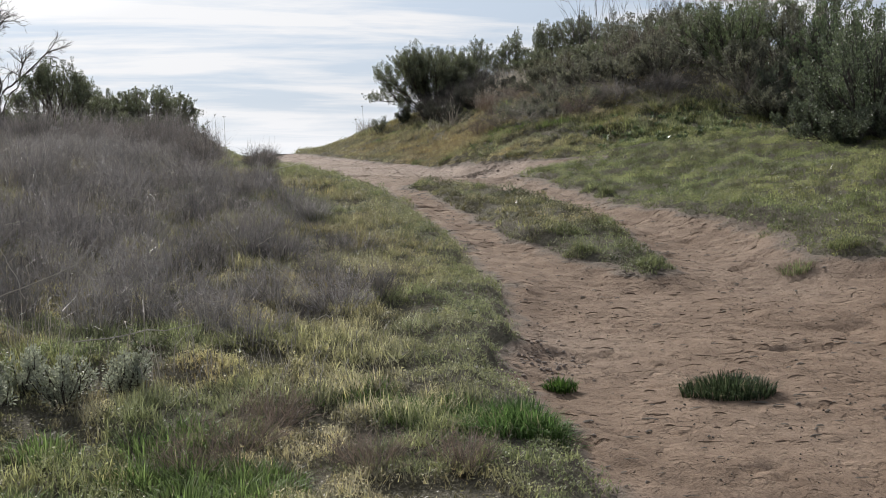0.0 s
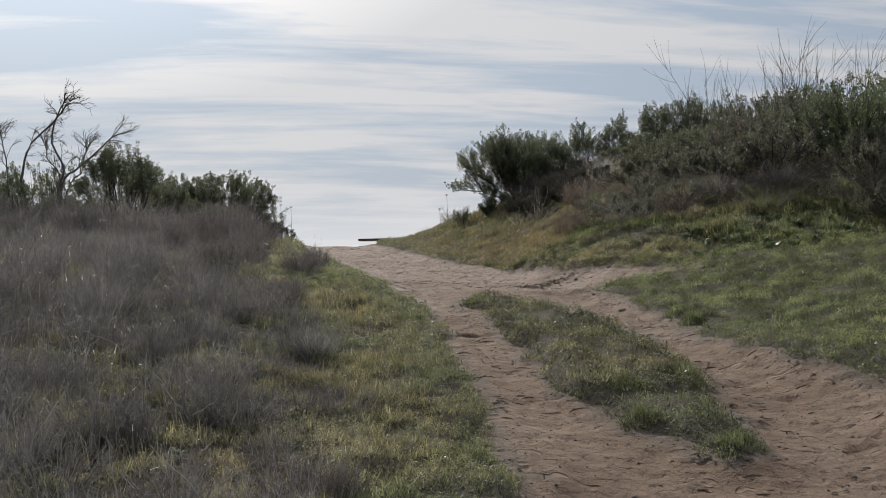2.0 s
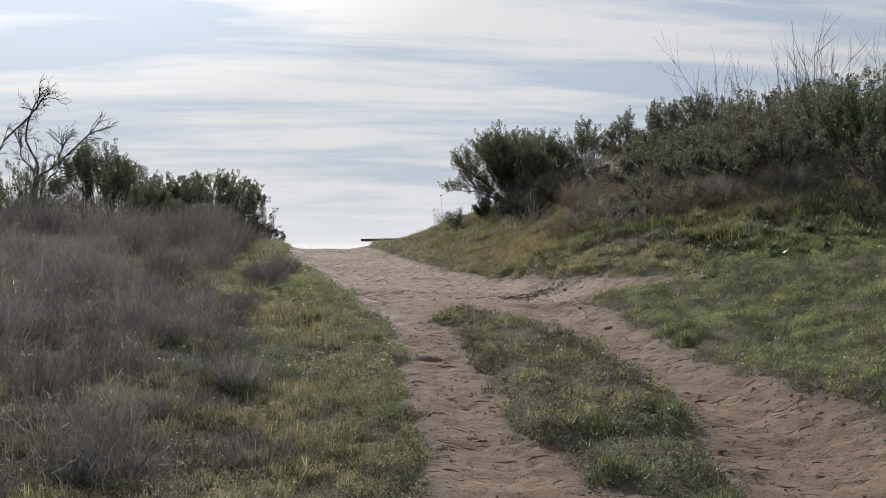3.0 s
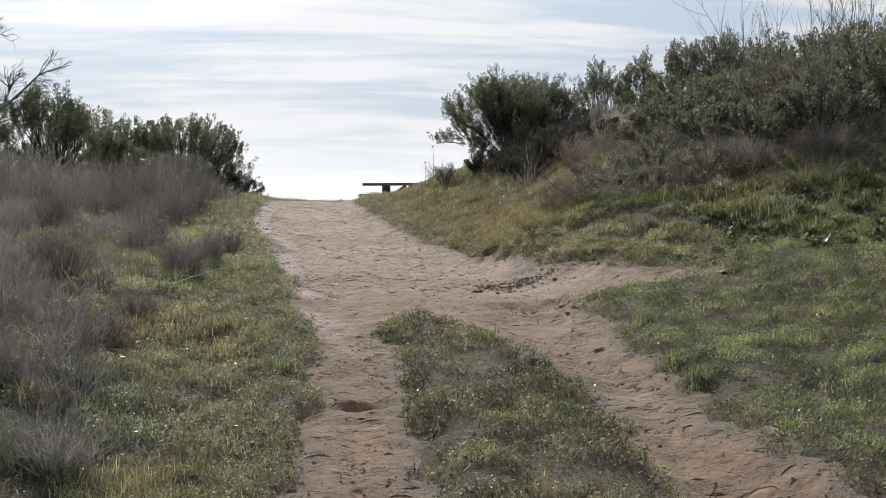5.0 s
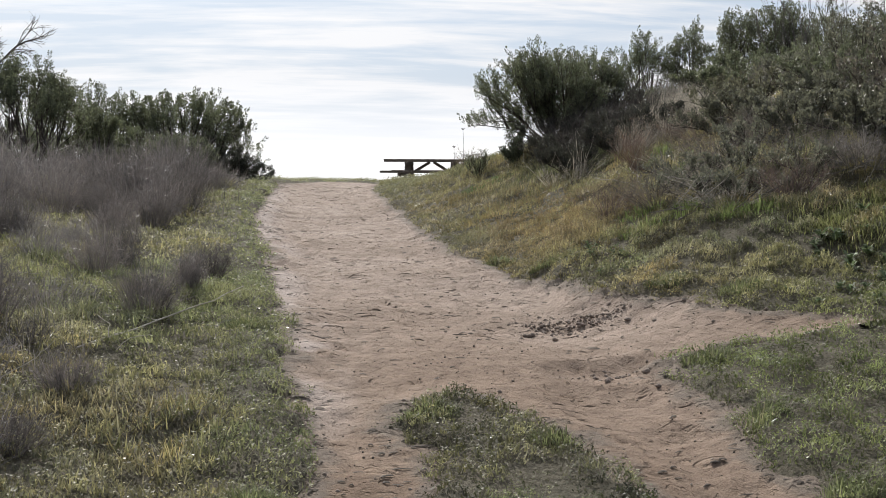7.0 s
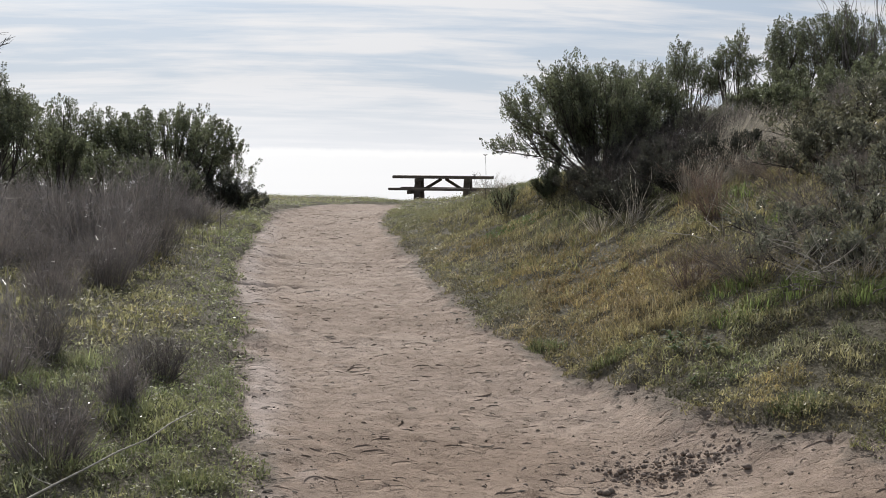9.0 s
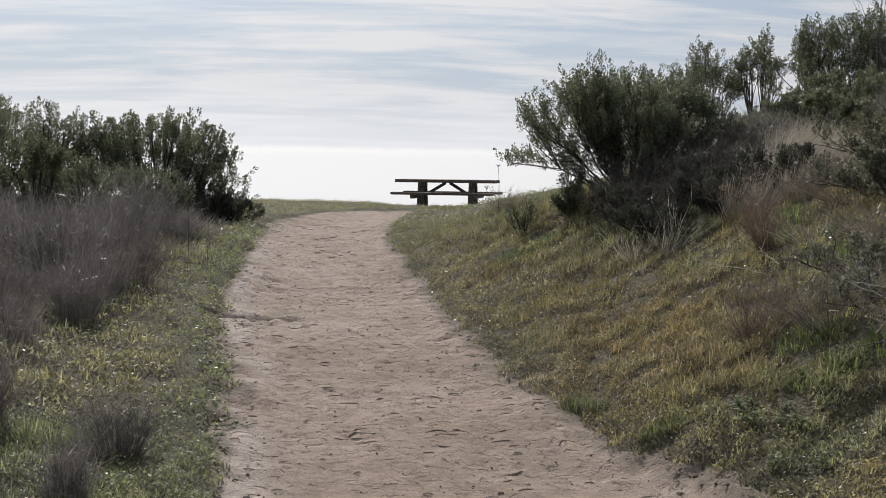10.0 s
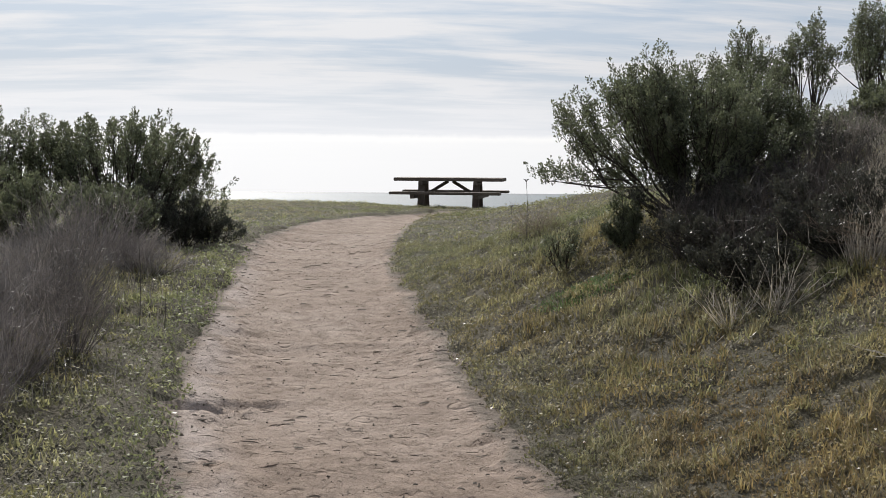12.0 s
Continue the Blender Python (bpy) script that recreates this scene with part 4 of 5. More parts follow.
BRUSH = "grey-green evergreen shrub with upright shoots"
def build_right_shrubs():
    shrub("shrub", "rounded dark evergreen shrub leaning out beside the path", 4.50, 20.2, 1.06, 0.86, 0.85, 101, ends=234, shoots=10, per=58, size=0.019, bare=0.36, bunch=(6, 0.10), lifts=(0.88, 1.05), flat=0.84, power=4.0)
    shrub("shrub", "small sparse evergreen shoot beside a big shrub", 3.60, 19.9, 0.34, 0.13, 0.12, 102, ends=7, shoots=4, per=29, size=0.015, bare=0.2)
    shrub("shrub", "small leafy shoot below a leaning shrub", 3.98, 19.75, 0.42, 0.14, 0.14, 103, ends=10, shoots=8, per=38, size=0.019, bare=0.15)
    # the shade under the leaning shrub is put into these dark leaf tints
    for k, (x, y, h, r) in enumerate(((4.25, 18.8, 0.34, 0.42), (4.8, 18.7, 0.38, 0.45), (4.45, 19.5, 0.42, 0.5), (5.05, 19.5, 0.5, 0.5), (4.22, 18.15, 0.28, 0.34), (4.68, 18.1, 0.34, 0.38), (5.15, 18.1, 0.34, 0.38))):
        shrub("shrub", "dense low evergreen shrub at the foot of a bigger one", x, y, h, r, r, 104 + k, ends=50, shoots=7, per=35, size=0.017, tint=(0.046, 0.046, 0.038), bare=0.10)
    # tree-like shrubs along the skyline, their crowns held up on bare stems
    for k, (x, y, h, rx, e, bare) in enumerate(((7.22, 27.3, 1.90, 0.42, 49, 0.80), (7.86, 27.0, 2.06, 0.33, 35, 0.78), (8.55, 26.7, 2.26, 0.58, 63, 0.80), (9.3, 26.8, 2.40, 0.60, 70, 0.80), (10.1, 26.9, 2.18, 0.62, 63, 0.80),
                                                (10.95, 26.6, 2.10, 0.38, 49, 0.35), (11.5, 26.8, 2.46, 0.44, 49, 0.86), (12.3, 26.5, 2.0, 0.5, 49, 0.7), (13.2, 26.8, 2.5, 0.55, 56, 0.84))):
        shrub("shrub", "tree-like evergreen shrub with its crown on bare stems", x, y, h, rx, rx, 110 + k, ends=e, shoots=8, per=34, size=0.029, bare=bare, flat=0.40, bunch=(7, 0.36), lifts=(0.90, 1.02))
    for k, (x, y, h, rx) in enumerate(((6.5, 22.9, 0.50, 0.5), (7.2, 21.9, 0.72, 0.6), (8.2, 24.4, 1.0, 0.7), (9.3, 24.6, 1.1, 0.8), (10.4, 24.8, 0.95, 0.8), (11.6, 24.6, 1.1, 0.9), (12.8, 24.4, 1.2, 0.9), (8.4, 22.6, 0.92, 0.8), (6.4, 20.9, 0.42, 0.5), (7.4, 23.4, 0.75, 0.6), (8.8, 20.8, 0.95, 1.0), (10.2, 20.6, 1.2, 1.2))):
        shrub("shrub", BRUSH + " on the bank", x, y, h, rx, rx, 120 + k, ends=64, shoots=6, per=36, size=0.029, bare=0.35, flat=0.6, bunch=(5, 0.12))
    for k, (x, y, h, rx, e, tint) in enumerate(((5.75, 17.6, 0.5, 0.6, 50, (0.122, 0.118, 0.081)), (6.5, 16.9, 0.55, 0.75, 60, (0.112, 0.122, 0.076)), (6.3, 15.6, 0.7, 0.6, 55, (0.126, 0.111, 0.090)),
                                                (7.4, 16.0, 0.85, 0.85, 70, (0.101, 0.126, 0.071)), (7.1, 14.7, 0.95, 0.7, 70, (0.105, 0.129, 0.067)), (8.3, 15.0, 1.05, 0.95, 80, (0.098, 0.118, 0.067)),
                                                (8.0, 13.5, 1.3, 0.85, 80, (0.094, 0.126, 0.067)), (9.3, 13.6, 1.5, 1.0, 80, (0.094, 0.115, 0.067)), (7.3, 12.0, 1.5, 0.75, 80, (0.090, 0.111, 0.063)),
                                                (6.55, 10.7, 1.25, 0.7, 80, (0.085, 0.104, 0.063)), (7.9, 10.8, 1.6, 0.9, 80, (0.090, 0.108, 0.063)), (9.2, 11.8, 1.9, 1.1, 80, (0.094, 0.111, 0.067)))):
        shrub("shrub", BRUSH + " in the hedge on the bank", x, y, h, rx, rx, 130 + k, ends=e if x < 8.5 else 38, shoots=6, per=33, size=0.028, tint=tint, bare=0.06, low=1.2)


def build_bank_scrub():
    for k, (x, y, h, r) in enumerate(((6.05, 10.35, 0.42, 0.36), (6.5, 10.2, 0.5, 0.4), (6.95, 10.5, 0.55, 0.4), (6.1, 11.0, 0.5, 0.4), (6.7, 11.5, 0.6, 0.5), (7.2, 12.6, 0.7, 0.5), (7.0, 13.4, 0.6, 0.45), (7.5, 11.6, 0.8, 0.5))):
        shrub("shrub", "dense dark evergreen scrub at the foot of the hedge", x, y, h, r, r, 176 + k, ends=48, shoots=6, per=30, size=0.024, tint=(0.072, 0.086, 0.056), bare=0.04, low=1.0, group="low scrub")
    for k, (x, y, h, r) in enumerate(((4.5, 15.0, 0.2, 0.3), (4.9, 15.2, 0.24, 0.3), (5.15, 14.6, 0.24, 0.3), (4.75, 14.6, 0.18, 0.25), (4.6, 15.7, 0.22, 0.28), (5.2, 15.9, 0.28, 0.3))):
        shrub("shrub", "sprawling grey-green herb among fallen twigs", x, y, h, r, r, 190 + k, ends=26, shoots=4, per=23, size=0.022, tint=(0.150, 0.152, 0.118), bare=0.1, group="low scrub")
    for k, (x, y, h, r) in enumerate(((5.55, 15.7, 0.4, 0.42), (6.15, 14.75, 0.6, 0.45), (6.9, 13.9, 0.7, 0.5), (5.35, 16.9, 0.42, 0.4), (5.95, 16.6, 0.42, 0.5), (6.9, 15.3, 0.8, 0.5), (7.7, 14.3, 0.95, 0.5),
                                      (6.6, 18.3, 0.5, 0.6), (7.4, 17.6, 0.95, 0.65), (7.5, 19.5, 0.9, 0.6), (6.75, 13.1, 0.4, 0.4), (5.75, 15.0, 0.4, 0.4))):
        shrub("shrub", "low grey-green scrub bush on the bank", x, y, h, r, r, 160 + k, ends=45, shoots=6, per=32, size=0.027, tint=(0.130, 0.130, 0.098), bare=0.1, group="low scrub")


def build_left_shrubs():
    shrub("shrub", "broad rounded evergreen shrub at the top of the slope", 0.10, 24.2, 1.28, 0.90, 0.75, 201, flat=0.66, power=3.2, lifts=(0.90, 1.03), ends=130, shoots=6, per=52, size=0.027, bare=0.45)
    shrub("shrub", "low skirt of evergreen shrub beside the path", 0.62, 24.4, 0.85, 0.42, 0.45, 202, ends=56, shoots=5, per=41, size=0.022, bare=0.12)
    # foot shrubs, leaves tinted darker than the broad shrub's own
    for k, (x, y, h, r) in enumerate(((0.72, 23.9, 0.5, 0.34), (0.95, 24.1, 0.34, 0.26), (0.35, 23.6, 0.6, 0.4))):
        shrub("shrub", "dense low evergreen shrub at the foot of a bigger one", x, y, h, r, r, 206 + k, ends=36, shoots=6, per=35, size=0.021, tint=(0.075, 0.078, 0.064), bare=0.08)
    shrub("shrub", "tree-like evergreen shrub with a bare forked stem", -1.32, 21.3, 1.50, 0.62, 0.5, 203, ends=72, shoots=9, per=46, size=0.025, bare=0.80, flat=0.55, bunch=(6, 0.32))
    shrub("shrub", "slim evergreen shrub beside a tree-like one", -0.72, 22.0, 0.95, 0.24, 0.3, 204, ends=28, shoots=7, per=44, size=0.028, bare=0.6, flat=0.5)
    for k, (x, y, h, rx, e) in enumerate(((-0.75, 24.4, 1.2, 0.55, 60), (-2.3, 22.2, 0.62, 0.6, 45), (-3.1, 21.4, 1.1, 0.7, 60), (-1.75, 24.6, 1.36, 0.6, 60), (-3.0, 24.5, 1.5, 0.9, 60), (-4.2, 23.0, 1.5, 1.0, 60), (-1.05, 24.0, 1.32, 0.36, 50), (-0.4, 22.6, 0.75, 0.5, 45), (0.2, 22.9, 0.7, 0.45, 45), (-1.6, 22.6, 0.58, 0.5, 45), (-0.95, 22.8, 0.60, 0.45, 45), (-2.2, 23.4, 0.70, 0.5, 45))):
        shrub("shrub", BRUSH + " among dry brush", x, y, h, rx, rx, 210 + k, ends=e, shoots=5, per=46, size=0.027, bare=0.35)


def bare_tree(name, label, x, y, tall, seed, limbs, group="", wild=0.20, thick=1.0, drift=0.0):
    """Leafless tree: limbs given as end points, each forking into finer and finer twigs."""
    g = np.random.default_rng(seed)
    lines, radii = [], []

    def fork(start, way, length, radius, depth):
        n = 6
        pts = [np.array(start)]
        w = np.array(way, float)
        for _ in range(n):
            w = w + g.normal(size=3) * wild + np.array((drift, 0, 0.05))
            w /= np.linalg.norm(w)
            pts.append(pts[-1] + w * length / n)
        lines.append(np.array(pts))
        radii.append((radius, radius * 0.55))
        if depth:
            for k in range(3 if depth > 1 else 5):
                i = g.integers(2, n + 1)
                side = w + g.normal(size=3) * (0.25 + 1.5 * wild)
                fork(pts[i], side / np.linalg.norm(side), length * g.uniform(0.45, 0.75), radius * 0.55, depth - 1)

    for end, depth in limbs:
        e = np.array(end, float)
        fork((0, 0, 0), e / np.linalg.norm(e), np.linalg.norm(e), (0.014 + 0.012 * np.linalg.norm(e)) * thick, depth)
    foot = new(name)
    foot.location = (x, y, float(height(x, y)) - 0.05)
    bold = [k for k, r in enumerate(radii) if r[0] > 0.6 * max(q[0] for q in radii)]
    for k in bold:
        v, f = tubes([lines[k]], [radii[k]], 5)
        mesh_object("limb", v, f, DEADWOOD, foot)
    rest = [k for k in range(len(lines)) if k not in bold]
    v, f = tubes([lines[k] for k in rest], [radii[k] for k in rest], 4)
    tagged(mesh_object("twig_spray", v, f, DEADWOOD, foot), kind="stuff")
    return tagged(foot, label, "bare tree", group)


def dead_tree():
    """Leafless wind-swept tree: sinuous limbs that end in sprays of fine twigs bent over to one side."""
    g = np.random.default_rng(301)
    foot = new("bare_tree")
    foot.location = (-2.27, 21.4, float(height(-2.27, 21.4)) - 0.05)
    lines, radii = [], []

    def spray(start, way, length, radius, depth):
        w, pts = np.array(way, float), [np.array(start, float)]
        for _ in range(5):
            w = w + g.normal(size=3) * np.array((0.16, 0.10, 0.16)) + np.array((0.05, 0, 0.01))
            w /= np.linalg.norm(w)
            pts.append(pts[-1] + w * length / 5)
        lines.append(np.array(pts))
        radii.append((radius, radius * 0.5))
        if depth:
            for _ in range(3):
                side = w + g.normal(size=3) * np.array((0.42, 0.3, 0.42))
                spray(pts[g.integers(2, 6)], side / np.linalg.norm(side), length * g.uniform(0.5, 0.8), max(radius * 0.6, 0.0022), depth - 1)

    limbs = (((-0.30, 0, 0), (-0.50, 0, 0.70), (-0.51, 0, 1.03), (-0.39, 0, 1.42), (-0.08, 0.05, 1.74), (0.12, 0.08, 2.02)),
             ((0, 0, 0), (-0.02, 0, 0.45), (0.02, 0, 0.82), (0.08, 0, 1.07), (-0.10, 0.05, 1.44), (-0.04, 0.05, 1.80), (0.08, 0.08, 2.08)),
             ((0.04, 0, 0), (0.03, 0, 0.55), (0.10, -0.02, 0.90), (0.31, 0, 1.07), (0.63, 0.05, 1.39), (0.85, 0.08, 1.58)),
             ((0.02, 0.1, 0), (0.04, 0.05, 0.6), (0.0, 0.05, 1.0), (-0.16, 0.1, 1.2), (-0.2, 0.12, 1.45)),
             ((0.06, 0.1, 0), (0.10, 0.1, 0.7), (0.33, 0.1, 1.02), (0.36, 0.1, 1.22), (0.44, 0.12, 1.42)),
             ((-0.60, 0.1, 0), (-0.72, 0.1, 0.7), (-0.80, 0.15, 1.3), (-0.88, 0.15, 1.65)),
             ((-0.62, 0.0, 0), (-0.90, 0.1, 0.7), (-1.05, 0.15, 1.2), (-1.0, 0.15, 1.55)))
    for k, guide in enumerate(limbs):
        guide = np.array(guide, float)
        u = np.linspace(0, len(guide) - 1, 16)
        pts = np.stack([spline(u, np.arange(len(guide)), guide[:, c]) for c in range(3)], 1)
        pts += g.normal(size=pts.shape) * 0.006
        thick = 0.024 if k < 3 else 0.015
        v, f = tubes([pts], [(thick, thick * 0.4)], 6)
        mesh_object("limb", v, f, DEADWOOD, foot)
        for i in range(7, 16):
            way = pts[i] - pts[i - 2]
            way = way / np.linalg.norm(way) + g.normal(size=3) * np.array((0.4, 0.25, 0.3))
            for _ in range(1 + (i > 12) * 2):
                aim = way + g.normal(size=3) * np.array((0.3, 0.2, 0.3))
                spray(pts[i], aim / np.linalg.norm(aim), g.uniform(0.12, 0.24), 0.007, 2)
    v, f = tubes(lines, radii, 3)
    tagged(mesh_object("twig_spray", v, f, DEADWOOD, foot), kind="stuff")
    tagged(foot, "leafless dead tree with twisted forking grey branches", "bare tree")


def build_bare_trees():
    dead_tree()
    g = np.random.default_rng(310)
    for k in range(24):
        x, y = 8.6 + 0.15 * k + g.uniform(-0.2, 0.2), g.uniform(23.4, 25.0)
        h = g.uniform(1.15, 1.6)
        bare_tree("bare_sapling", "thin leafless sapling rising above the shrubs", x, y, h, 320 + k, [((g.uniform(-0.15, 0.15), 0, h), 2), ((g.uniform(-0.12, 0.12), 0.1, h * 0.85), 2)], "bare saplings", 0.055, 0.30)


LEFT_CLUMPS = [(1.30, 14.45, 0.30, 0.16), (1.12, 13.05, 0.32, 0.18), (0.66, 14.2, 0.36, 0.2), (0.45, 12.5, 0.40, 0.22), (1.0, 11.6, 0.22, 0.14), (0.95, 10.8, 0.26, 0.15),
               (0.60, 17.2, 0.44, 0.20), (0.42, 16.4, 0.42, 0.18), (0.70, 14.8, 0.34, 0.18), (1.24, 13.85, 0.30, 0.10), (1.05, 13.5, 0.26, 0.14), (0.22, 17.1, 0.50, 0.2), (0.58, 17.9, 0.48, 0.25),
               (0.72, 18.5, 0.50, 0.26), (0.62, 21.6, 0.42, 0.25), (0.5, 19.6, 0.55, 0.3), (0.1, 18.6, 0.6, 0.32), (-0.3, 17.6, 0.55, 0.32), (-0.2, 15.6, 0.42, 0.2)]


def build_dry_brush():
    for k, (x, y, h, r) in enumerate(LEFT_CLUMPS):
        hue = 0.62 + 0.13 * (k * 7 % 5)
        wiry("dry_shrub", "dark grey-brown dead twiggy clump in the grass", x, y, h * (0.85 + 0.05 * (k * 3 % 5)), r, 400 + k, stems=int(160 + 240 * h), twigs=5, wild=0.09, tint=(0.192 * hue, 0.170 * hue, 0.164 * hue))
    g = np.random.default_rng(450)
    spots = []
    while len(spots) < 44:
        x, y = g.uniform(-3.6, 0.75), g.uniform(17.5, 23.2)
        if x > -0.9 - 0.14 * (y - 4) and all((x - a) ** 2 + (y - b) ** 2 > 0.22 for a, b in spots):
            spots.append((x, y))
    for k, (x, y) in enumerate(spots):
        wiry("dry_shrub", "brown leafless brush below the evergreen shrubs", x, y, 0.22 + 0.52 * g.random() ** 1.5, g.uniform(0.22, 0.42), 460 + k, stems=210, twigs=6, tint=tuple(g.uniform(0.7, 1.25) * np.array((0.212, 0.192, 0.188))), width=0.0055, wild=0.13)
    spots = []
    while len(spots) < 92:
        x, y = g.uniform(-1.9, 1.25), g.uniform(5.3, 16.5)
        if x > -0.8 - 0.13 * (y - 4) and x < 1.15 - 0.75 * step(y, 8.5, 11) and all((x - a) ** 2 + (y - b) ** 2 > 0.05 for a, b in spots):
            spots.append((x, y))
    for k, (x, y) in enumerate(spots):
        left = step(np.array(1.1 - x), 0.0, 1.2)
        wiry("dry_shrub", "wispy dead grey stalks standing in the meadow", x, y, g.uniform(0.12, 0.22) + 0.14 * float(left), g.uniform(0.12, 0.24), 520 + k, stems=130, twigs=6, tint=tuple(g.uniform(0.6, 1.25) * np.array((0.240, 0.222, 0.220))), width=0.0034, wild=0.11)
    for k in range(84):
        y = g.uniform(5.8, 12.8)
        x = g.uniform(-0.75 - 0.13 * (y - 4), 1.15 - 0.35 * float(step(np.array(y), 8, 12)))
        wiry("dry_shrub", "small dark dead weed standing in the meadow", x, y, g.uniform(0.10, 0.24), g.uniform(0.08, 0.15), 1200 + k, stems=90, twigs=5, tint=tuple(g.uniform(0.7, 1.1) * np.array((0.160, 0.144, 0.140))), width=0.0032, wild=0.10)
    for k in range(64):
        y = g.uniform(6.4, 13.5)
        x = g.uniform(-0.9 - 0.13 * (y - 4), 1.25 - 0.45 * float(step(np.array(y), 9, 12)))
        wiry("dry_shrub", "soft grey-brown dead brush standing in the meadow", x, y, g.uniform(0.16, 0.34), g.uniform(0.16, 0.28), 1400 + k, stems=120, twigs=6, tint=tuple(g.uniform(0.7, 1.15) * np.array((0.225, 0.206, 0.206))), width=0.0036, wild=0.14)
    spots = []
    while len(spots) < 17:
        x, y = g.uniform(4.9, 8.6), g.uniform(13.6, 21.5)
        if x > 4.9 and all((x - a) ** 2 + (y - b) ** 2 > 0.16 for a, b in spots):
            spots.append((x, y))
    for k, (x, y) in enumerate(spots):
        wiry("dry_shrub", "grey-brown leafless brush covering the bank", x, y, g.uniform(0.22, 0.42), g.uniform(0.22, 0.34), 680 + k, stems=240, twigs=7, tint=(0.195, 0.175, 0.160), width=0.005, wild=0.15)
    # twigs below the leaning shrub; their dark tint carries the shade there
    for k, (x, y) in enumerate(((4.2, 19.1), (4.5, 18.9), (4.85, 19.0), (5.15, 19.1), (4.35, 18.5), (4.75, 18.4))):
        wiry("dry_shrub", "upright dead twigs, tinted shade-dark, below a leaning shrub", x, y, 0.46, 0.26, 1300 + k, stems=170, twigs=4, tint=(0.070, 0.060, 0.056), width=0.005, wild=0.08)
    # right bank
    for k, (x, y, h, r, c) in enumerate(((4.54, 16.75, 0.38, 0.09, (0.105, 0.075, 0.060)), (4.02, 15.35, 0.30, 0.20, (0.10, 0.075, 0.062)), (4.25, 15.0, 0.28, 0.20, (0.085, 0.072, 0.062)), (4.95, 14.35, 0.46, 0.22, (0.085, 0.062, 0.055)),
                                         (4.65, 15.2, 0.32, 0.3, (0.14, 0.125, 0.11)), (4.6, 14.55, 0.30, 0.3, (0.15, 0.135, 0.12)), (4.95, 15.6, 0.42, 0.3, (0.11, 0.095, 0.082)), (5.3, 15.0, 0.5, 0.32, (0.10, 0.085, 0.075)),
                                         (5.0, 16.2, 0.42, 0.32, (0.10, 0.082, 0.07)), (5.2, 17.2, 0.42, 0.34, (0.11, 0.085, 0.07)), (5.5, 16.2, 0.5, 0.38, (0.095, 0.08, 0.07)), (4.9, 17.9, 0.35, 0.3, (0.13, 0.10, 0.08)),
                                         (5.5, 17.8, 0.4, 0.35, (0.12, 0.10, 0.085)), (6.0, 14.4, 0.6, 0.35, (0.095, 0.08, 0.07)), (5.7, 13.8, 0.42, 0.3, (0.10, 0.09, 0.07)), (6.6, 13.6, 0.7, 0.4, (0.09, 0.078, 0.066)), (3.72, 21.9, 0.25, 0.15, (0.12, 0.10, 0.08)))):
        wiry("dry_shrub", "brown dead weeds and twigs on the bank", x, y, h * (0.62 if x > 4.58 else 1.0), r, 600 + k, stems=150, twigs=6, tint=tuple(1.7 * v for v in c), width=0.0036, wild=0.20, upright=0.75, lean=(-0.30 if k == 0 else 0.25 * math.sin(2.1 * k), 0.0))
    for k, (x, y, h, r, lean) in enumerate(((4.02, 17.75, 0.26, 0.13, (-0.1, -0.2)), (4.22, 17.7, 0.27, 0.11, (0.2, -0.2)), (4.75, 16.55, 0.24, 0.22, (0.3, -0.3)), (5.0, 18.4, 0.40, 0.40, (0.6, 0.0)), (5.35, 18.8, 0.42, 0.42, (0.65, 0.0)), (5.15, 17.8, 0.36, 0.38, (0.6, 0)), (4.75, 17.8, 0.34, 0.32, (0.4, 0)), (5.6, 18.1, 0.40, 0.4, (0.6, 0)), (5.55, 19.3, 0.44, 0.42, (0.6, 0)))):
        wiry("dry_grass", "bleached straw-coloured grass clump leaning over", x, y, h, r, 640 + k, stems=56 if k < 3 else 560, twigs=2 if k < 3 else 1, tint=(0.40, 0.36, 0.31), category="dry grass", group="dry grass clumps", width=0.004 if k < 3 else 0.003, lean=lean, upright=0.9 if k < 3 else 0.25, wild=0.22 if k < 3 else 0.10)


def build_stalks():
    """Tall dry stalks scattered through the meadow."""
    g = np.random.default_rng(700)
    n = 26000
    x, y = g.uniform(-3.4, 1.5, n), 4.6 + 18 * g.random(n)
    dens = step(value_noise(x, y, 1.1, 72), 0.35, 0.65) * step(1.45 - x, 0.0, 1.1)
    keep = (x > -0.9 - 0.14 * (y - 4)) & (g.random(n) < dens) & (sand(x, y) < -0.1)
    x, y = x[keep], y[keep]
    z, _ = ground_z(x, y)
    n = len(x)
    t = blend(np.repeat(GREY[None], n, 0), STRAW, (g.random(n) < 0.22) * g.random(n))
    v, f, t = blades(x, y, z, g.uniform(0.08, 0.30, n) * (0.6 + 0.5 * step(-x, -1, 0.5)), 0.0030 * (1 + 0.05 * (y - 4)), g.uniform(0.2, 1.0, n), g.uniform(0, 6.283, n), t, True)
    ob = mesh_object("dry_stalks", v, f, STALK, tint=t, smooth=False)
    tagged(ob, "thin dry grey and straw-coloured stalks standing in the meadow", "dry stalks", kind="stuff")


build_right_shrubs()
build_bank_scrub()
build_left_shrubs()
build_bare_trees()
build_dry_brush()
build_stalks()
build_tufts()


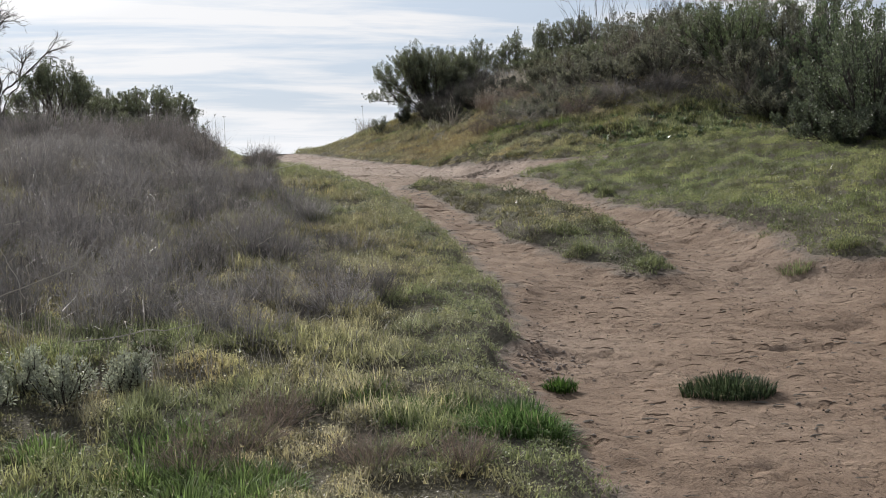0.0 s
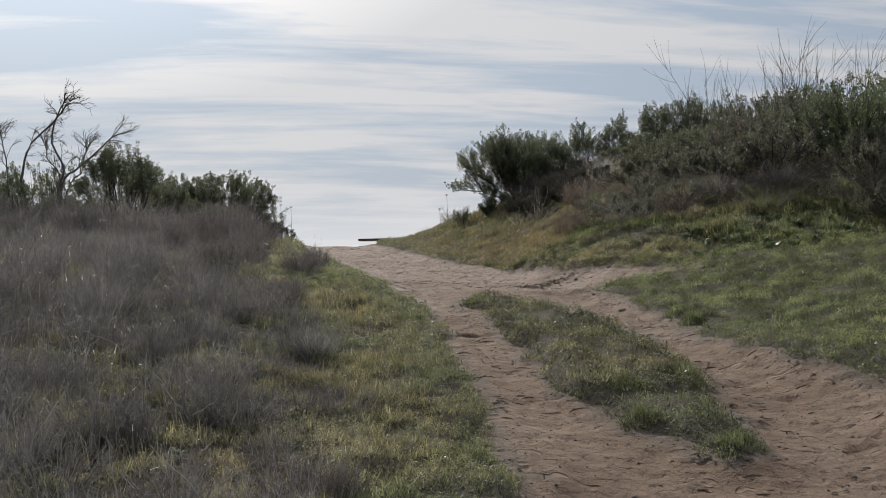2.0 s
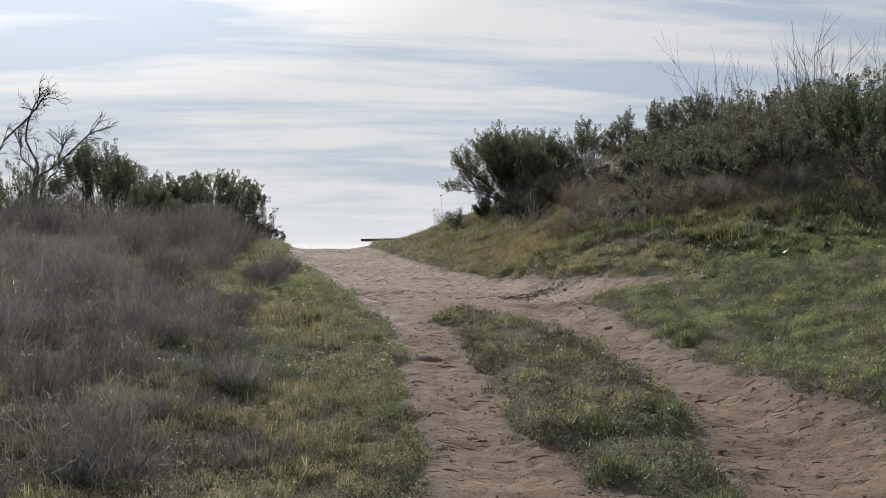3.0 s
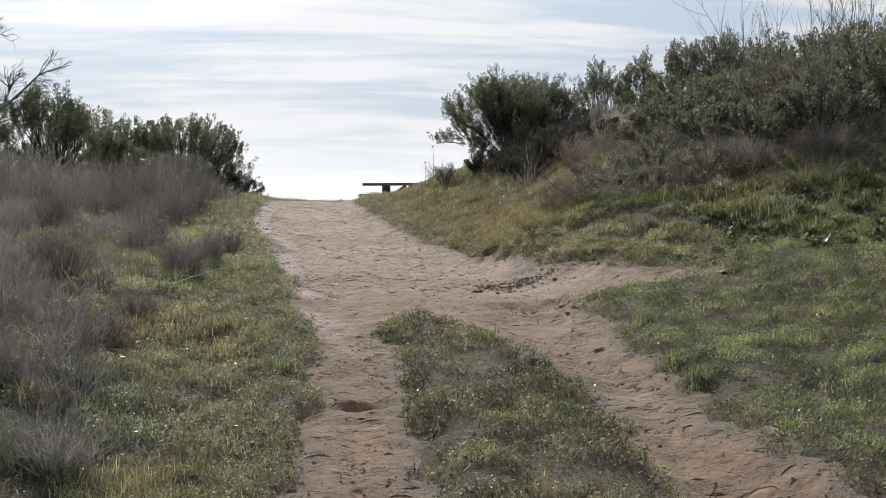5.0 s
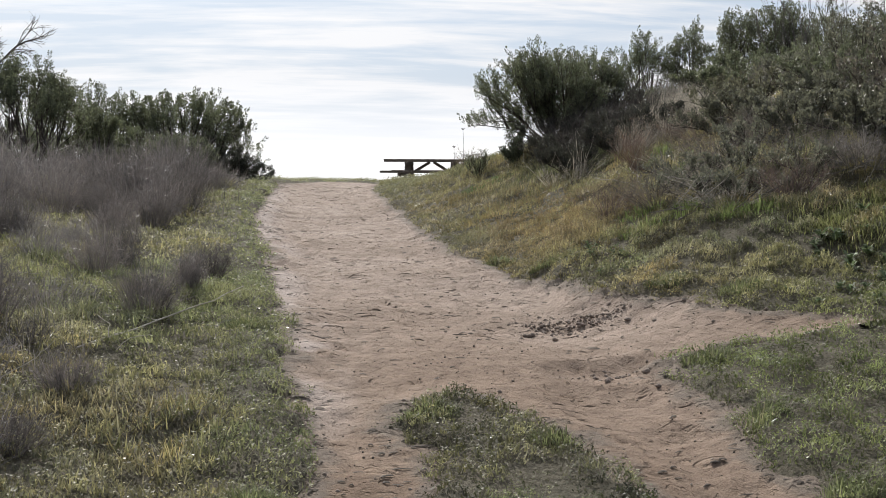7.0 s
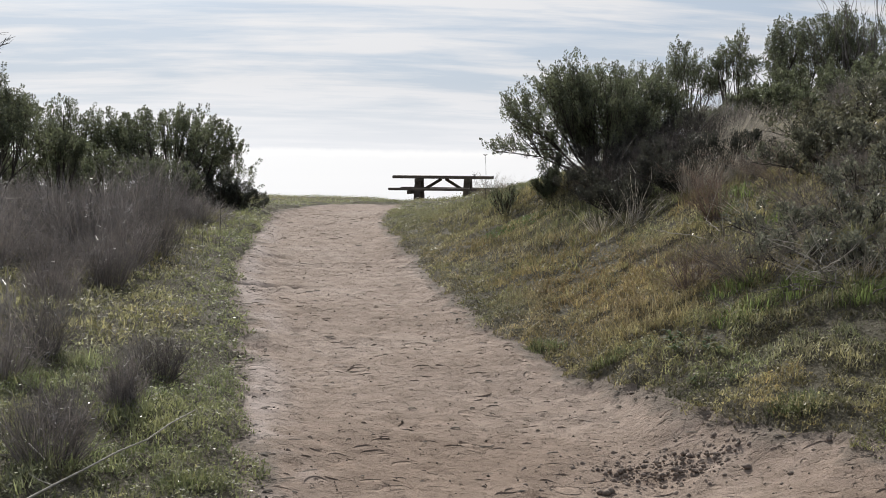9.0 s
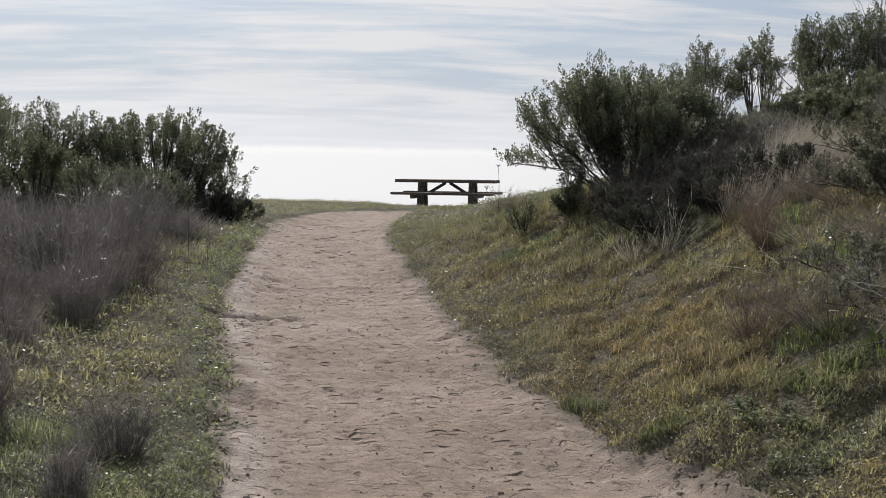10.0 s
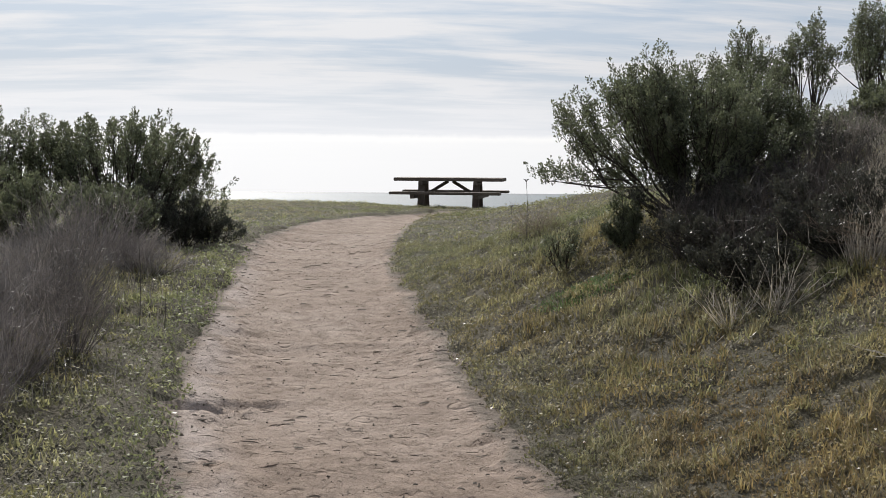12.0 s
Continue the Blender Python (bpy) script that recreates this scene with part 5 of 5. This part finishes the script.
# ---------------------------------------------------------------- picnic table
def beam(name, parent, a, b, wide, thick, label="", turn=(0, 0, 1)):
    """Squared timber from a to b with chamfered edges; its upper face looks along turn."""
    a, b = Vector(a), Vector(b)
    along = (b - a).normalized()
    upward = Vector(turn)
    side = upward.cross(along).normalized()
    upward = along.cross(side).normalized()
    bm = bmesh.new()
    bmesh.ops.create_cube(bm, size=1)
    bmesh.ops.scale(bm, vec=((b - a).length, wide, thick), verts=bm.verts)
    bmesh.ops.bevel(bm, geom=bm.edges[:], offset=min(0.008, thick * 0.2), segments=2, affect="EDGES")
    ob = part(name, bm, TIMBER, parent, label)
    m = Matrix((along, side, upward)).transposed().to_4x4()
    m.translation = (a + b) / 2
    ob.matrix_basis = m
    return ob


def build_table():
    x, y = 4.66, 39.7
    foot = new("picnic_table")
    foot.matrix_basis = Matrix.Translation((x, y, float(height(x, y)) - 0.03)) @ Matrix.Rotation(radians(-15.0), 4, "Z") @ Matrix.Rotation(radians(1.4), 4, "X") @ Matrix.Diagonal((1, 1, 0.95, 1))
    half = 1.19
    for k in range(5):
        off = (k - 2) * 0.152
        beam("top_plank", foot, (-half + 0.01 * (k % 2), off, 0.735), (half - 0.012 * ((k + 1) % 2), off, 0.735), 0.142, 0.075)
    for s in (-1, 1):
        for k in range(2):
            beam("bench_plank", foot, (-half, s * (0.70 + 0.15 * (k - 0.5)), 0.435), (half, s * (0.70 + 0.15 * (k - 0.5)), 0.435), 0.142, 0.06)
    for e in (-1, 1):
        ex = e * 0.60
        beam("top_bearer", foot, (ex, -0.37, 0.65), (ex, 0.37, 0.65), 0.09, 0.09)
        beam("bench_bearer", foot, (ex + e * 0.09, -0.82, 0.36), (ex + e * 0.09, 0.82, 0.36), 0.09, 0.09)
        for s in (-1, 1):
            beam("leg", foot, (ex, s * 0.34, 0.0), (ex, s * 0.18, 0.62), 0.14, 0.09, turn=(0, 1, 0.3))
        beam("brace", foot, (ex - e * 0.03, 0, 0.36), (e * 0.05, 0, 0.69), 0.07, 0.07, turn=(0, 1, 0))
        beam("sill", foot, (ex, -0.45, 0.05), (ex, 0.45, 0.05), 0.12, 0.09)
    g = np.random.default_rng(59)
    for k in range(9):
        u, w = g.uniform(-0.85, 0.75), g.uniform(-0.75, -0.2)
        tuft("grass_tuft", "dark grass clump under the picnic table", x + u, y + w, 0.14, 0.12, 160, 0.05, g.uniform(0.10, 0.19), (0.10, 0.115, 0.07), 5700 + k, 0.009)
    tagged(foot, "weathered dark timber picnic table with attached benches on the crest", "picnic table")


build_table()


# ---------------------------------------------------------------- small things
def lump(g, n_lat=4, n_lon=5):
    """A rough rounded lump of unit size."""
    a = np.linspace(0, 2 * np.pi, n_lon, endpoint=False)
    v = [(0, 0, -0.6)]
    for lat in np.linspace(-0.7, 0.9, n_lat - 1):
        for b in a:
            r = math.sqrt(max(1 - lat * lat, 0.1)) * g.uniform(0.75, 1.2)
            v.append((r * math.cos(b), r * math.sin(b), lat * 0.7 * g.uniform(0.8, 1.2)))
    v.append((0, 0, 0.75))
    f = []
    for j in range(n_lon):
        f.append((0, 1 + (j + 1) % n_lon, 1 + j))
        for k in range(n_lat - 2):
            p, q = 1 + k * n_lon, 1 + (k + 1) * n_lon
            f += [(p + j, p + (j + 1) % n_lon, q + (j + 1) % n_lon), (p + j, q + (j + 1) % n_lon, q + j)]
        p = 1 + (n_lat - 2) * n_lon
        f.append((p + j, p + (j + 1) % n_lon, len(v) - 1))
    return np.array(v), np.array(f)


def scatter_lumps(name, label, category, spots, mat, seed):
    g = np.random.default_rng(seed)
    vs, fs, n = [], [], 0
    shapes = [lump(g) for _ in range(8)]
    for x, y, z, s in spots:
        v, f = shapes[g.integers(0, 8)]
        a = g.uniform(0, 6.283)
        c, d = math.cos(a), math.sin(a)
        w = v * s * g.uniform(0.7, 1.3, 3)
        vs.append(np.stack([w[:, 0] * c - w[:, 1] * d + x, w[:, 0] * d + w[:, 1] * c + y, w[:, 2] + z], 1))
        fs.append(f + n)
        n += len(v)
    ob = mesh_object(name, np.concatenate(vs), np.concatenate(fs), mat)
    tagged(ob, label, category, kind="stuff")


def surface(x, y):
    x, y = np.asarray(x, float), np.asarray(y, float)
    d = sand(x, y)
    return height(x, y) + path_relief(x, y) * step(d, -0.05, 0.2) - 0.045 * step(d, 0.0, 0.4) + 0.01


def flakes(g, x, y, long, wide):
    """Thin broken twigs and bark scraps lying on the sand, mostly across the slope."""
    n = len(x)
    a = g.normal(size=n) * 0.5
    u = np.stack([np.cos(a), np.sin(a), np.zeros(n)], 1) * (long / 2)[:, None]
    w = np.stack([-np.sin(a), np.cos(a), np.zeros(n)], 1) * (wide / 2)[:, None]
    c = np.stack([x, y, surface(x, y) + 0.002], 1)
    up = np.array((0, 0, 1.0)) * (wide * 0.8)[:, None]
    bend = w * g.normal(size=n)[:, None]
    v = np.stack([c - u - w, c - u + w, c + bend + w + up * 0.3, c + u + w * 0.5, c + u - w * 0.5, c + bend - w + up * 0.3, c - u * 0.7 + up * 0.8, c + bend + up, c + u * 0.8 + up * 0.7], 1).reshape(-1, 3)
    i = np.arange(n)[:, None] * 9
    tri = [(0, 5, 6), (6, 5, 7), (5, 4, 8), (5, 8, 7), (1, 6, 2), (6, 7, 2), (2, 8, 3), (2, 7, 8), (0, 6, 1), (3, 8, 4)]
    return v, np.concatenate([i + list(q) for q in tri])


def build_scraps():
    g = np.random.default_rng(805)
    n = 5200
    x, y = g.uniform(1.0, 4.4, n), 3.8 + 24 * g.random(n) ** 1.25
    d = sand(x, y)
    rim = 1 - step(np.abs(d - 0.10), 0.06, 0.22)
    keep = (d > -0.02) & (g.random(n) < 0.16 + 0.84 * rim * step(value_noise(x, y, 2.6, 81), 0.35, 0.6))
    x, y = x[keep], y[keep]
    n = len(x)
    v, f = flakes(g, x, y, 0.016 + 0.06 * g.random(n) ** 2.2, 0.004 + 0.007 * g.random(n))
    tagged(mesh_object("bark_scraps", v, f, DARK), "dark scraps of twig and bark strewn on the sand", "twig scraps", kind="stuff")
    n = 6000
    x, y = g.uniform(1.0, 4.4, n), 3.8 + 22 * g.random(n) ** 1.2
    d = sand(x, y)
    keep = (np.abs(d - 0.07) < 0.10) & (value_noise(x, y, 3.2, 82) > 0.45)
    x, y = x[keep], y[keep]
    z = surface(x, y)
    n = 9000
    ex, ey = g.uniform(1.0, 4.4, n), 3.8 + 26 * g.random(n) ** 1.2
    d = sand(ex, ey)
    keep = (d > 0.0) & (d < 0.06 + 0.10 * g.random(n) ** 3) & (value_noise(ex, ey, 4.0, 84) > 0.3)
    ex, ey = ex[keep], ey[keep]
    v, f = flakes(g, ex, ey, 0.010 + 0.030 * g.random(len(ex)) ** 2, 0.004 + 0.009 * g.random(len(ex)))
    tagged(mesh_object("edge_litter", v, f, DARK), "dark leaf litter and root scraps along the turf's edge", "leaf litter", kind="stuff")
    scatter_lumps("edge_crumbs", "grey-brown crumbs of soil along the worn edges of the path", "soil crumbs", [(a, b, c, 0.003 + 0.010 * g.random() ** 2.5) for a, b, c in zip(x, y, z)], CLOD, 806)


def build_hoof_rims():
    """Crisp curved lips of sand pushed up by hooves and boots."""
    g = np.random.default_rng(807)
    n = 2300
    x, y = g.uniform(1.3, 4.2, n), 4.2 + 22 * g.random(n) ** 1.15
    keep = (sand(x, y) > 0.10) & (value_noise(x, y, 1.3, 83) > 0.38)
    x, y = x[keep], y[keep]
    n, m = len(x), 7
    r, half = g.uniform(0.018, 0.066, n), g.uniform(0.3, 1.05, n)
    mid = np.where(g.random(n) < 0.7, np.pi / 2, -np.pi / 2) + g.normal(size=n) * 0.45
    u = np.linspace(-1, 1, m)
    a = mid[:, None] + half[:, None] * u
    rise = (0.0012 + 0.0046 * g.random(n) ** 1.8)[:, None] * (1 - u**2)
    wide = (0.0010 + 0.0018 * g.random(n))[:, None] * (1.05 - u**2)
    px = x[:, None] + np.cos(a) * r[:, None] * 1.25
    py = y[:, None] + np.sin(a) * r[:, None] * 0.8 - (np.sin(mid) * r * 0.8)[:, None]
    pz = surface(px.ravel(), py.ravel()).reshape(px.shape) + marks(px.ravel(), py.ravel()).reshape(px.shape)
    near = np.stack([px, py - wide, pz - 0.003], -1)
    top = np.stack([px, py, pz + rise], -1)
    far = np.stack([px, py + 2.5 * wide, pz - 0.003], -1)
    v = np.stack([near, top, far], 2).reshape(-1, 3)
    i = (np.arange(n)[:, None] * (3 * m) + np.arange(m - 1)[None] * 3).reshape(-1, 1)
    f = np.concatenate([i + [0, 3, 4, 1], i + [1, 4, 5, 2]])
    tint = np.stack([np.zeros(len(v)), np.clip(1 - step(v[:, 1], 8.5, 14.0), 0, 1), np.zeros(len(v))], 1)
    tagged(mesh_object("hoof_rims", v, f, SAND, tint=tint, smooth=False), "curved lips of sand pushed up by hooves and boots", "hoof marks", kind="stuff")


def build_litter():
    g = np.random.default_rng(800)
    spots = []
    for k in range(1300):
        spread = 1.0 if k < 900 else 1.8
        x, y = 3.38 + g.normal() * 0.22 * spread, 13.34 + g.normal() * 0.13 * spread
        if float(sand(x, y)) < 0.04:
            continue
        heap = 0.03 * math.exp(-((x - 3.36) / 0.2) ** 2 - ((y - 13.32) / 0.12) ** 2)
        spots.append((x, y, float(surface(x, y)) + heap * g.random() - 0.003, 0.0025 + 0.012 * g.random() ** 4))
    for x, y in ((3.08, 13.08), (3.10, 13.1), (3.06, 13.09), (3.20, 12.98), (3.62, 13.15)):
        spots.append((x, y, float(surface(x, y)) + 0.006, 0.018))
    for _ in range(150):
        x, y = 1.72 + g.normal() * 0.10, 5.45 + g.normal() * 0.16
        spots.append((x, y, float(surface(x, y)), 0.003 + 0.012 * g.random() ** 2))
    for _ in range(60):
        x, y = 3.35 + g.normal() * 0.12, 12.1 + g.normal() * 0.08
        spots.append((x, y, float(surface(x, y)), 0.006 + 0.014 * g.random() ** 2))
    scatter_lumps("soil_clods", "crumbled clods of churned sandy soil on the path", "soil clods", spots, CLOD, 801)
    x, y = g.uniform(1.1, 4.2, 6400), 3.6 + 20 * g.random(6400) ** 1.35
    keep = (sand(x, y) > 0.02) & (value_noise(x, y, 2.0, 80) > 0.35)
    x, y = x[keep], y[keep]
    z = surface(x, y)
    spots = [(a, b, c + 0.001, 0.0018 + 0.0046 * g.random() ** 2) for a, b, c in zip(x, y, z)]
    scatter_lumps("path_crumbs", "dark crumbs of bark, dung and grit on the sand", "crumbs", spots, DARK, 802)


def dark_material(name, dark, light):
    m, t, b, _ = material(name)
    p = object_place(t)
    r = ramp(t, noise_tex(t, p, 50.0, 3, 0.6), [(0.3, dark), (0.7, light)])
    link(t, r.outputs[0], b.inputs["Base Color"])
    b.inputs["Roughness"].default_value = 0.9
    return m


PALE = dark_material("bleached_stem", (0.28, 0.255, 0.21), (0.42, 0.39, 0.335))
DARK = dark_material("dark_crumb", (0.05, 0.040, 0.030), (0.11, 0.088, 0.066))
CLOD = dark_material("churned_soil", (0.105, 0.080, 0.062), (0.255, 0.200, 0.160))


def stick(label, points, r0, r1, seed, mat=None, forks=2):
    g = np.random.default_rng(seed)
    pts = np.array([(x, y, float(ground_z(np.array([x]), np.array([y]))[0][0]) + h) for x, y, h in points])
    fine = np.stack([np.interp(np.linspace(0, 1, 9), np.linspace(0, 1, len(pts)), pts[:, k]) for k in range(3)], 1)
    fine += g.normal(size=fine.shape) * 0.004
    lines, radii = [fine], [(r0, r1)]
    for _ in range(forks):
        i = g.integers(3, 8)
        w = fine[i] - fine[i - 1]
        w = w / np.linalg.norm(w) + g.normal(size=3) * 0.5
        lines.append(np.stack([fine[i], fine[i] + w * 0.06, fine[i] + w * 0.12 + (0, 0, 0.01)]))
        radii.append((r1, r1 * 0.4))
    v, f = tubes(lines, radii, 5)
    ob = mesh_object("stick", v - fine[0], f, mat or DEADWOOD)
    ob.location = fine[0]
    return tagged(ob, label, "stick", "fallen sticks")


def build_sticks():
    stick("long pale dead stem lying in the meadow grass", [(0.95, 12.1, 0.04), (1.3, 12.9, 0.06), (1.56, 13.5, 0.10)], 0.005, 0.0025, 901, PALE, 1)
    stick("pale dead stem lying in long grass", [(-0.75, 5.4, 0.12), (-0.3, 5.9, 0.25)], 0.0030, 0.0016, 902, PALE, 0)
    stick("pale dead stem lying in long grass", [(-0.3, 5.1, 0.08), (0.25, 5.3, 0.12)], 0.0030, 0.0016, 903, PALE, 0)
    stick("bent pale stem standing in the meadow", [(0.42, 5.9, 0.0), (0.38, 5.87, 0.12), (0.36, 5.85, 0.32)], 0.0030, 0.0016, 904, PALE, 0)
    g = np.random.default_rng(910)
    for k in range(110):
        x, y = g.uniform(4.15, 5.7), g.uniform(14.1, 16.2)
        a, l = g.uniform(0, 6.283), g.uniform(0.10, 0.36)
        stick("grey fallen twig in the brush on the bank", [(x, y, 0.06), (x + l * math.cos(a), y + l * math.sin(a), 0.10 + g.uniform(0, 0.14))], 0.003, 0.0016, 911 + k, PALE if k % 4 == 0 else None)
    for k in range(84):
        y = g.uniform(5.0, 21)
        x = g.uniform(-0.7 - 0.12 * (y - 4), 0.75 + 0.4 * float(step(np.array(y), 7, 12)))
        a, l, c = g.uniform(0, 6.283), g.uniform(0.05, 0.24), g.normal() * 0.14
        low, high = g.uniform(0.06, 0.16), g.uniform(0.08, 0.34)
        stick("pale broken stalk caught in the meadow", [(x, y, low), (x + 0.5 * l * math.cos(a) + c * l, y + 0.5 * l * math.sin(a), 0.55 * (low + high)), (x + l * math.cos(a), y + l * math.sin(a), high)], 0.0022, 0.0012, 950 + k, PALE, 0)


def flower_stalk(x, y, tall, seed):
    """Thin dry stem with a small flat seed head."""
    g = np.random.default_rng(seed)
    top = np.array((g.uniform(-0.03, 0.03), 0, tall))
    lines, radii = [bezier(np.zeros(3), np.array((0.02, 0, tall * 0.5)), top, 6)], [(0.0028, 0.0016)]
    for k in range(7):
        a = k * 0.9
        lines.append(np.stack([top - (0, 0, 0.015), top + (0.012 * math.cos(a), 0.012 * math.sin(a), 0.004), top + (0.022 * math.cos(a), 0.022 * math.sin(a), 0.008)]))
        radii.append((0.0012, 0.0024))
    v, f = tubes(lines, radii, 4)
    ob = mesh_object("seed_stalk", v, f, DEADWOOD)
    ob.location = (x, y, float(height(x, y)))
    tagged(ob, "thin dry stalk with a small flat seed head", "dry stalk", "seed stalks")


def build_seed_stalks():
    for k, (x, y, h) in enumerate(((1.13, 19.3, 0.60), (1.0, 19.2, 0.62), (3.61, 21.7, 0.50), (3.52, 21.9, 0.33))):
        flower_stalk(x, y, h, 980 + k)


build_litter()
build_hoof_rims()
build_scraps()
build_sticks()
build_seed_stalks()
